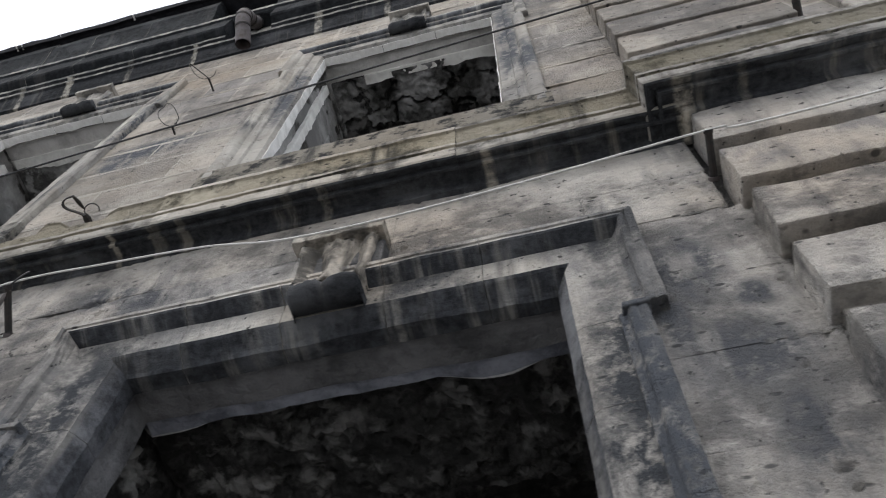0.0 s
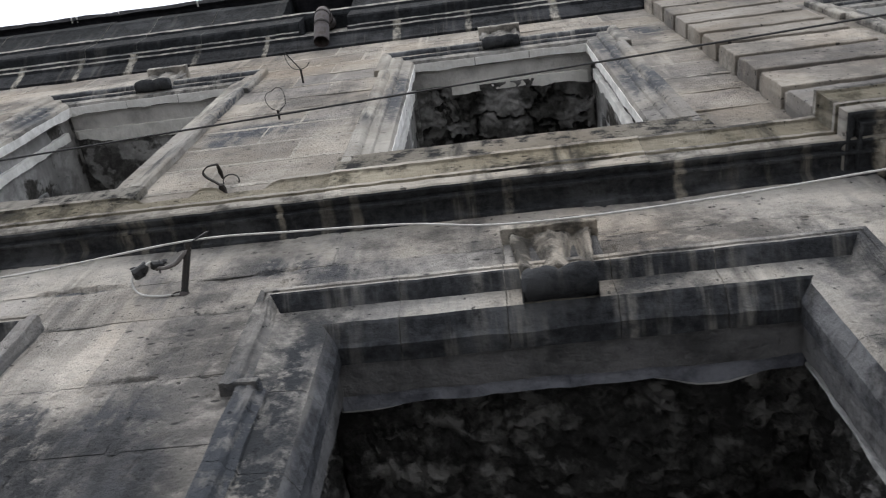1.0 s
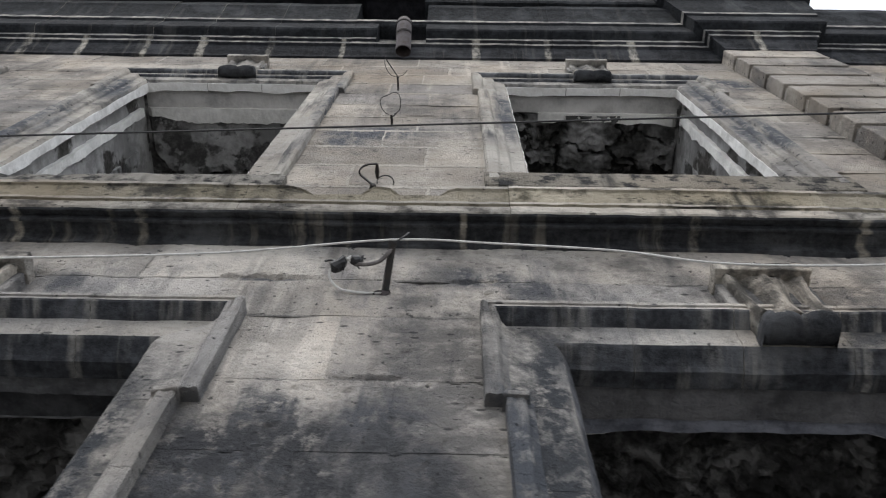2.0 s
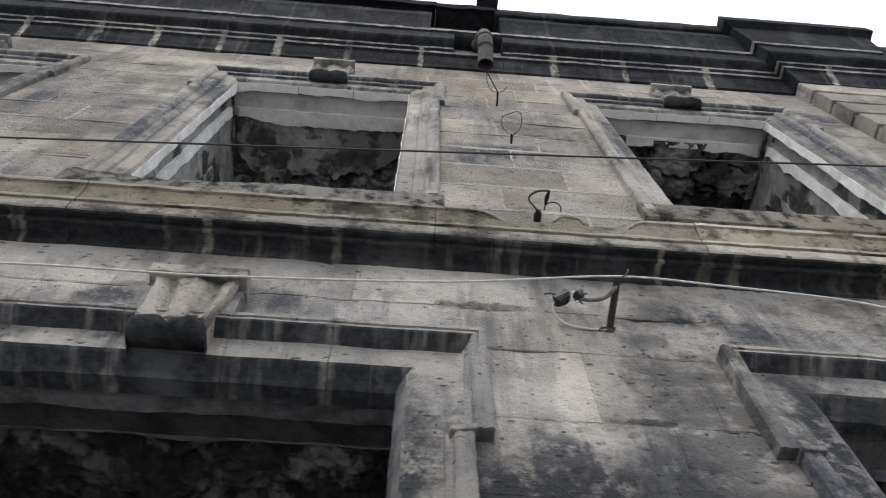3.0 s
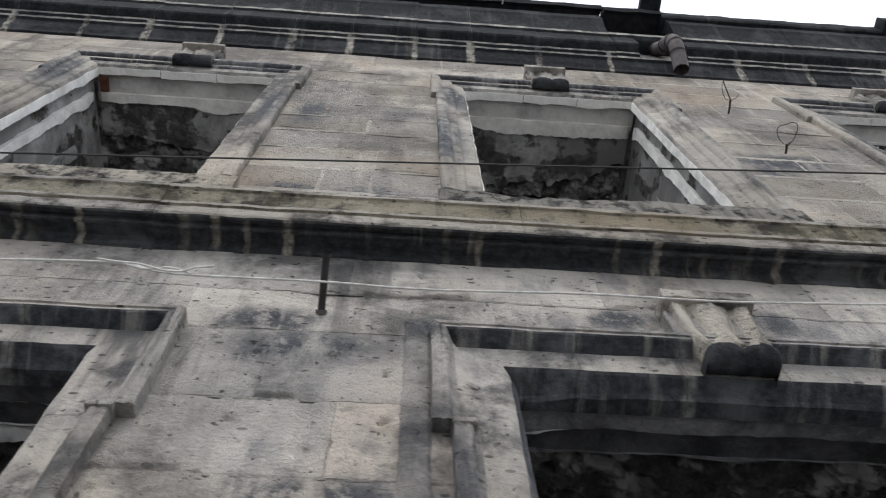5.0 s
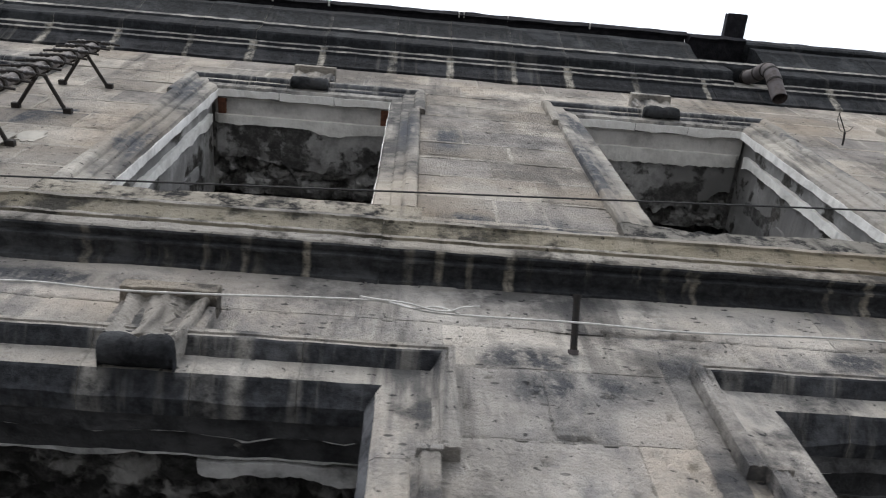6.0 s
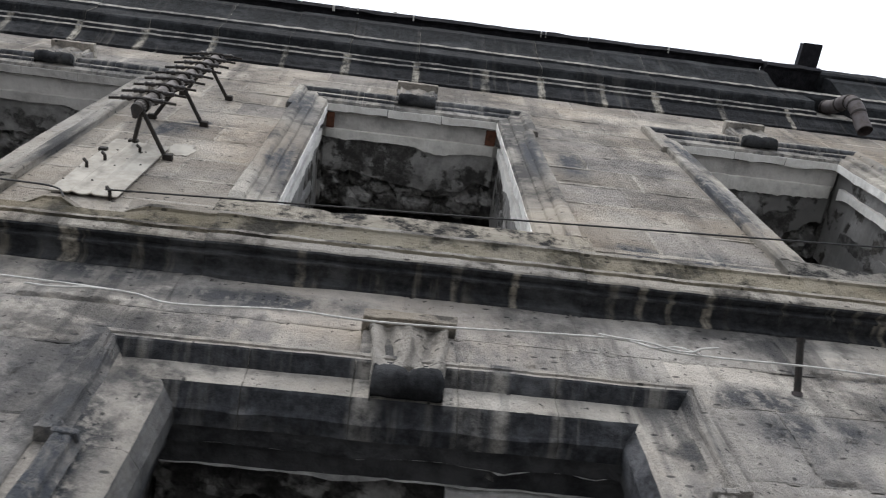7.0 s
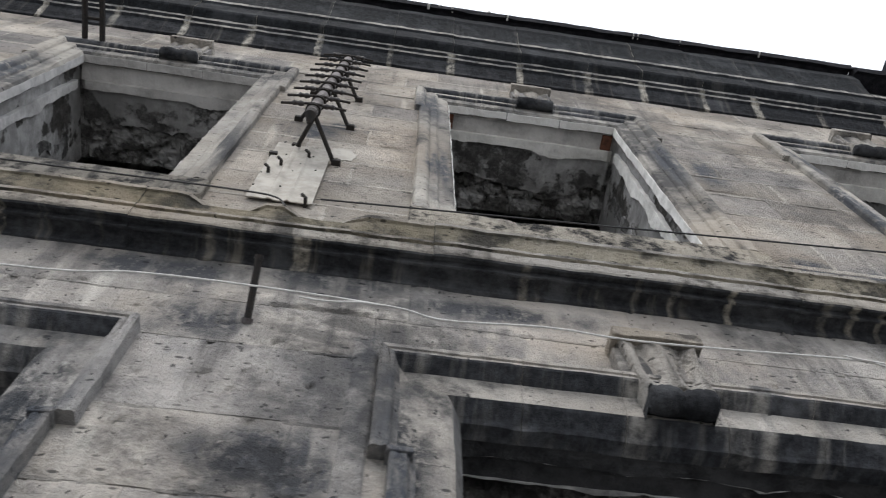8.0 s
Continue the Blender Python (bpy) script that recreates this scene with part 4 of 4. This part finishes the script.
part("insulator", tube([(-2.046, 1.12, 4.300), (-2.036, 1.115, 4.320), (-2.030, 1.115, 4.334)], [0.007, 0.011, 0.004], 7), M_glaze, lamp)
r = random.Random(3)
for k in range(7):
    a = Vector((r.uniform(-2.13, -2.03), r.uniform(1.10, 1.14), r.uniform(4.262, 4.30)))
    d = Vector((r.uniform(-0.03, 0.03), r.uniform(-0.01, 0.01), r.uniform(-0.02, 0.035)))
    part("torn_wire", tube(smooth_path([a, a + d * 0.6 + Vector((0, 0, 0.008)), a + d]), r.uniform(0.002, 0.0045), 5), M_wire if k % 3 else M_cable, lamp)
part("bracket", tube(smooth_path([(-1.915, 1.06, 4.290), (-1.935, 1.075, 4.268), (-1.965, 1.10, 4.252), (-2.01, 1.115, 4.258), (-2.05, 1.12, 4.272)]), 0.0075, 7), M_pole, lamp)
part("strap", tube(smooth_path([(-1.925, 1.19, 4.20), (-1.965, 1.19, 4.196), (-1.985, 1.195, 4.19)]), 0.006, 6), M_iron, lamp)
part("flex", tube(smooth_path([(-2.115, 1.13, 4.27), (-2.140, 1.14, 4.262), (-2.135, 1.165, 4.235), (-2.10, 1.185, 4.205), (-2.03, 1.192, 4.190), (-1.955, 1.192, 4.192)]), 0.0042, 6), M_cable, lamp, "white flex")
part("flex", tube(smooth_path([(-2.10, 1.125, 4.285), (-2.14, 1.12, 4.300), (-2.165, 1.13, 4.315)]), 0.0035, 6), M_wire, lamp)
part("stray_wire", tube(smooth_path([(-1.918, 1.05, 4.298), (-1.895, 1.04, 4.315), (-1.875, 1.035, 4.345), (-1.868, 1.04, 4.375)]), 0.003, 6), M_wire, lamp)


# ---- drain outlet, spout and bracket at the eaves ----
def hollow(points, radius, wall_t=0.008):
    outer = tube(points, radius, 18)
    for f in [f for f in outer.faces if len(f.verts) > 4]:
        outer.faces.remove(f)
    inner = tube(points, radius - wall_t, 18)
    for f in [f for f in inner.faces if len(f.verts) > 4]:
        inner.faces.remove(f)
    me = bpy.data.meshes.new("tmp")
    inner.to_mesh(me)
    inner.free()
    outer.from_mesh(me)
    bpy.data.meshes.remove(me)
    return outer


elbow = smooth_path([(-2.195, 1.065, 9.56), (-2.19, 1.055, 9.40), (-2.18, 1.01, 9.25), (-2.172, 0.945, 9.13), (-2.165, 0.925, 9.02), (-2.16, 0.965, 8.91), (-2.157, 1.045, 8.79), (-2.155, 1.105, 8.69)], 5)
pipe = thing("drain_pipe", "short rusted elbow of a rain pipe with an open end", "pipe")
part("elbow", hollow(elbow, 0.066), M_pipe, pipe, smooth=True)
for k in (5, 12, 18, 22, 27):
    d = (elbow[k + 1] - elbow[k]).normalized() * 0.010
    part("seam", tube([elbow[k] - d, elbow[k] + d], 0.0705, 18), M_iron, pipe)
spout = thing("roof_spout", "black sheet-metal gutter spout jutting out over the eaves", "spout")
part("trough", box(-2.19, -1.99, 0.57, 1.5, 10.235, 10.25, 0.003), M_felt, spout)
part("side", box(-2.195, -2.185, 0.58, 1.5, 10.235, 10.31, 0.002), M_felt, spout)
part("side", box(-1.995, -1.985, 0.58, 1.5, 10.235, 10.31, 0.002), M_felt, spout)
arm = thing("wall_bracket", "pair of black iron arms jutting from the wall under the eaves", "bracket")
for x in (-9.60, -9.47):
    part("arm", tube([(x, 1.21, 8.06), (x, 0.95, 8.08), (x, 0.70, 8.08)], 0.023, 8), M_iron, arm)
part("crossbar", tube([(-9.62, 1.0, 8.08), (-9.45, 1.0, 8.08)], 0.014, 8), M_iron, arm)
part("crossbar", tube([(-9.62, 0.80, 8.08), (-9.45, 0.80, 8.08)], 0.014, 8), M_iron, arm)


# ---- insulator rack ----
rack = thing("insulator_rack", "upright iron pole rack with rows of brown insulators on wall struts", "insulator rack")
px, py, z0, z1 = -7.585, 0.93, 5.98, 7.52
part("pole", tube([(px - 0.02, py, z0), (px, py, (z0 + z1) / 2), (px + 0.03, py, z1)], 0.033, 14), M_pole, rack, "grey painted pole")
part("foot", tube([(px - 0.02, py + 0.04, z0 - 0.06), (px - 0.02, py, z0 - 0.03), (px - 0.02, py, z0 + 0.06)], [0.013, 0.030, 0.037], 12), M_iron, rack)
for k in range(9):
    z = z0 + 0.06 + k * (z1 - z0 - 0.08) / 8
    x = px - 0.02 + 0.05 * (z - z0) / (z1 - z0)
    part("collar", tube([(x, py, z - 0.014), (x, py, z + 0.014)], 0.043, 12), M_iron, rack)
    pin = part("pin", tube([(x - 0.175, py - 0.02, z), (x, py - 0.038, z), (x + 0.175, py - 0.02, z + 0.012)], 0.0075, 6), M_iron, rack)
    for s in (-1, 1):
        part("insulator", tube([(x + s * 0.05, py - 0.03, z), (x + s * 0.07, py - 0.03, z), (x + s * 0.085, py - 0.03, z), (x + s * 0.105, py - 0.03, z), (x + s * 0.115, py - 0.03, z)], [0.010, 0.017, 0.011, 0.016, 0.008], 10), M_glaze, pin)
for (xa, za), z in (((-7.70, 6.17), 5.98), ((-7.455, 5.975), 5.98), ((-7.445, 6.71), 6.72), ((-7.775, 6.75), 6.72), ((-7.455, 7.45), 7.40), ((-7.775, 7.45), 7.40)):
    part("strut", tube([(px, py + 0.01, z), (xa, 1.205, za)], 0.0125, 8), M_iron, rack)
    part("anchor", box(xa - 0.022, xa + 0.030, 1.165, 1.21, za - 0.018, za + 0.018, 0.007), M_iron, rack)
for x, z in ((-7.79, 5.97),):
    part("anchor", box(x - 0.022, x + 0.022, 1.165, 1.21, z - 0.018, z + 0.018, 0.006), M_iron, rack)

plate = thing("sheet_panel", "pale painted sheet-metal panel nailed to the wall", "panel")
bm = bmesh.new()
rows = []
for j in range(13):
    row = []
    v = j / 12
    for i in range(25):
        u = i / 24
        x = -7.80 + 0.31 * u
        ridge = 0.012 * max(0, 1 - abs(u - 0.35) / 0.05) + 0.010 * max(0, 1 - abs(u - 0.62) / 0.05)
        row.append(bm.verts.new((x, 1.186 - ridge - 0.004 * noise.noise(Vector((u * 3, v * 4, 0))), 5.30 + 0.85 * v + 0.05 * (1 - u) * v)))
    rows.append(row)
for a, b in zip(rows, rows[1:]):
    for i in range(24):
        bm.faces.new((a[i], a[i + 1], b[i + 1], b[i]))
sheet = part("sheet", bm, M_sheet, plate)
so = sheet.modifiers.new("thickness", 'SOLIDIFY')
so.thickness = 0.006
for x, z in ((-7.76, 5.66), (-7.72, 5.80), (-7.52, 5.30), (-7.60, 5.98)):
    part("hook", tube([(x, 1.20, z), (x, 1.15, z), (x - 0.012, 1.145, z + 0.008), (x - 0.02, 1.145, z + 0.022)], 0.009, 6), M_iron, plate)
r = random.Random(5)
for k in range(10):
    x, z = -7.80 + 0.28 * r.random(), 5.3 + 0.75 * r.random()
    part("nail", tube([(x, 1.19, z), (x, 1.176, z)], 0.005, 6), M_iron, plate)

smear = thing("plaster_patch", "thin cream plaster smear on the wall beside the rack", "plaster")
bm = bmesh.new()
rim = []
for k in range(40):
    a = math.tau * k / 40
    rad = 0.8 + 0.35 * noise.noise(Vector((math.cos(a) * 2.1, math.sin(a) * 2.1, 4.2))) + 0.15 * noise.noise(Vector((math.cos(a) * 7, math.sin(a) * 7, 1.1)))
    rim.append((-7.43 + 0.10 * rad * math.cos(a), 6.17 + 0.13 * rad * math.sin(a)))
front = [bm.verts.new((x, 1.1935, z)) for x, z in rim]
rear = [bm.verts.new((x, 1.205, z)) for x, z in rim]
bm.faces.new(front)
for k in range(40):
    bm.faces.new((front[k], rear[k], rear[(k + 1) % 40], front[(k + 1) % 40]))
part("skin", bm, M_sheet, smear)

# red brick showing at the broken corners of one upper window
gap = thing("brick_patch", "bare red bricks showing in the window rebate", "brick", group="bare bricks")
part("brick", box(-5.565, -5.487, 1.30, 1.42, 7.868, 7.90, 0.006), M_brick, gap)
gap = thing("brick_patch", "bare red bricks showing in the window rebate", "brick", group="bare bricks")
part("brick", box(-6.80, -6.74, 1.30, 1.42, 7.868, 7.90, 0.006), M_brick, gap)


# ---- corner pier with rusticated blocks ----
def rust_block(x0, x1, z0, z1, y):
    bm = box(x0, x1, y, 1.24, z0, z1, 0.009)
    bmesh.ops.subdivide_edges(bm, edges=[e for e in bm.edges if e.calc_length() > 0.2], cuts=9, use_grid_fill=True)
    for v in bm.verts:
        v.co = wobble(v.co, 0.006, 7)
    return bm


pier = thing("corner_pier", "rusticated pale stone corner pier", "pier", "structure")
part("pier_core", box(PIER0 + 0.035, PIER1 - 0.035, 1.155, 1.245, 0, 5.0), M_mortar, pier)
part("pier_core", box(PIER0 - 0.040, PIER1 - 0.015, 1.118, 1.245, 5.0, 8.86), M_mortar, pier)
for k in range(9):
    a = 4.327 - 0.335 * k
    part("rusticated_block", rust_block(PIER0 + 0.01, PIER1, a, a + (0.242 if k else 0.31), 1.095), M_low, pier)
for k in range(10):
    a = 5.156 + 0.372 * k
    part("rusticated_block", rust_block(PIER0 - 0.055, PIER1, a + 0.034, min(a + 0.338, 8.85), 1.085), M_ashlar, pier)


# ---- ashlar stones of the wall ----
joints = []
OPEN_JOINTS = ((-4.58, -4.20), (-2.55, -2.26), (-1.72, -1.55), (-7.50, -7.15))     # where the mortar of the frieze has fallen out


def ashlar(x0, x1, z0, z1, mat, y):
    """One dressed stone: its face is a fine grid with worn beds, pits and crumbled edges."""
    high_up = z0 > 5
    gx = random.uniform(0.0025, 0.005) if high_up else random.uniform(0.001, 0.0022)
    gz = random.uniform(0.006, 0.011) if high_up else random.uniform(0.0012, 0.003)
    smear = random.uniform(0.002, 0.012) if high_up else 0.004
    frieze = 4.29 < z0 < 4.33
    at = x0
    for a, b in sorted(OPEN_JOINTS) if frieze else ():
        if x0 < b and a < x1:
            if a > at:
                joints.append((at, a, z0 - gz - 0.004, z0 + gz + 0.004))
            at = min(b, x1)
    if at < x1:
        joints.append((at, x1, z0 - gz - smear, z0 + gz + smear))
    joints.append((x1 - gx - 0.6 * smear, x1 + gx + 0.6 * smear, z0 + gz + smear + 0.001, z1 - gz - smear - 0.002))
    x0, x1, z0, z1 = x0 + gx, x1 - gx, z0 + gz, z1 - gz
    near = -10.6 < x1 and x0 < 1.6 and z1 > 2.7
    cell = (0.022 if high_up else 0.013) if near else 0.4
    seed = random.uniform(0, 40)
    gone = random.random()
    bm = bmesh.new()
    rows = []
    for z in steps(z0, z1, cell):
        row = []
        for x in steps(x0, x1, cell):
            e = min(x - x0, x1 - x, z - z0, z1 - z)
            p = Vector((x, seed, z))
            d = 0.0007 * noise.noise(Vector((x * 2.5, seed, z * 15))) + 0.0016 * noise.noise(p * 5)
            d += (0.03 if high_up else 0.07) * max(0.0, noise.noise(Vector((x * 24, seed, z * 40))) - 0.50)
            d += 0.020 * max(0.0, noise.noise(Vector((x * 2.2, 3.7, z * 3.6))) - 0.25)
            if e < 0.03:
                rim = 1 - e / 0.03
                d += (0.25 if high_up else 0.8) * rim * (0.0012 + 0.011 * max(0.0, noise.noise(Vector((x * 6, 1.3, z * 6))) - 0.05) + 0.02 * max(0.0, noise.noise(Vector((x * 21, 5.3, z * 21))) - 0.3))
                if gone > 0.62 and z - z0 < 0.022:
                    d += 0.12 * max(0.0, noise.noise(Vector((x * 3.1, seed, 0.4))) - 0.18) * (0.6 + noise.noise(Vector((x * 25, seed, 1.4))))
            if frieze and z - z0 < 0.024 + 0.026 * noise.noise(Vector((x * 14, 2.2, 0))) and any(a < x < b for a, b in OPEN_JOINTS):
                d += 0.034
            row.append(bm.verts.new((x, y + min(d, 0.034), z)))
        rows.append(row)
    for a, b in zip(rows, rows[1:]):
        for i in range(len(a) - 1):
            bm.faces.new((a[i], a[i + 1], b[i + 1], b[i])).smooth = True
    ring = rows[0] + [r[-1] for r in rows[1:]] + rows[-1][-2::-1] + [r[0] for r in rows[-2:0:-1]]
    edge = [bm.verts.new(v.co) for v in ring]
    back = [bm.verts.new((v.co.x, 1.245, v.co.z)) for v in ring]
    for k in range(len(ring)):
        j = (k + 1) % len(ring)
        bm.faces.new((edge[k], back[k], back[j], edge[j]))
    part("ashlar_stone", bm, mat, wall)


def ashlar_field(x0, x1, courses, mat, seed, mean=0.62):
    r = random.Random(seed)
    for k, (za, zb) in enumerate(zip(courses, courses[1:])):
        w = x1 - x0
        if w < 0.5:
            cuts = [x0, x1]
        elif w < 1.3:
            m = x0 + w * ((0.36 if k % 2 else 0.64) + r.uniform(-0.08, 0.08))
            cuts = [x0, m, x1]
        else:
            cuts = cut_list(x0, x1, mean, seed * 31 + k)
        for a, b in zip(cuts, cuts[1:]):
            ashlar(a, b, za, zb, mat, 1.1993 + r.uniform(-0.0015, 0.0006))


high = [5.01 + 0.3475 * k for k in range(10)]
low = [0.0, 0.34, 0.67, 1.0, 1.33, 1.66, 2.0, 2.32, 2.65, 2.98, 3.31, 3.64, 4.03]
edges_u = [c + s * 0.872 for c in reversed(UP) for s in (-1, 1)]
edges_g = [c + s * 0.915 for c in reversed(LOW) for s in (-1, 1)]
for k, (a, b) in enumerate(zip([WEST] + edges_u[1::2], edges_u[0::2] + [EAST])):
    if a < PIER0 < b:
        ashlar_field(a, PIER0 - 0.03, high, M_ashlar, 100 + k)
        ashlar_field(PIER1, b, high, M_ashlar, 130 + k)
    else:
        ashlar_field(a, b, high, M_ashlar, 100 + k)
for k, (a, b) in enumerate(zip([WEST] + edges_g[1::2], edges_g[0::2] + [EAST])):
    if a < PIER0 < b:
        ashlar_field(a, PIER0 + 0.03, low, M_low, 200 + k)
        ashlar_field(PIER1, b, low, M_low, 230 + k)
    else:
        ashlar_field(a, b, low, M_low, 200 + k)
for a, b, s in ((WEST, PIER0 - 0.03, 300), (PIER1, EAST, 301)):
    ashlar_field(a, b, [8.135, 8.485, 8.86], M_ashlar, s, 0.75)
    ashlar_field(a, b, [4.03, 4.31, 4.63], M_low, s + 10, 0.85)
for c in UP:
    ashlar_field(c - 0.872, c + 0.872, [8.06, 8.135], M_ashlar, 400)
for c in LOW:
    ashlar_field(c - 0.915, c + 0.915, [3.98, 4.03], M_low, 420)
    ashlar_field(c - 0.915, c + 0.915, [0.0, 0.34, 0.67, 0.975], M_low, 430)
def mortar(high_up):
    """The pointing of all joints of one storey: thin smeared strips with an uneven outline."""
    verts, faces = [], []
    for a, b, c, d in joints:
        if (c > 5) != high_up:
            continue
        y = 1.1982 if high_up else 1.2016
        level = b - a > d - c
        seen = -10.6 < b and a < 1.6 and d > 2.7
        cuts = steps(a, b, 0.035 if seen else 0.5) if level else steps(c, d, 0.035 if seen else 0.5)
        amp = 0.0075 if high_up else 0.0025
        first = len(verts)
        for q in cuts:
            g0 = amp * noise.noise(Vector((q * 16, c * 3.1 + a, 1.7))) + amp * 0.6 * noise.noise(Vector((q * 47, a, c)))
            g1 = amp * noise.noise(Vector((q * 16, a * 2.3 + d, 8.1))) + amp * 0.6 * noise.noise(Vector((q * 47, b, d)))
            row = ((q, c - g0), (q, d + g1)) if level else ((a - g0, q), (b + g1, q))
            (u0, w0), (u1, w1) = row
            verts += [(u0, 1.24, w0), (u0, y, w0), (u1, y, w1), (u1, 1.24, w1)]
        for k in range(len(cuts) - 1):
            i = first + 4 * k
            faces += [(i + m, i + m + 1, i + m + 5, i + m + 4) for m in range(3)]
    bm = bmesh.new()
    made = [bm.verts.new(v) for v in verts]
    for f in faces:
        bm.faces.new([made[k] for k in f])
    part("mortar_joints", bm, M_mortar if high_up else M_pointing, wall)


for storey in (True, False):
    mortar(storey)
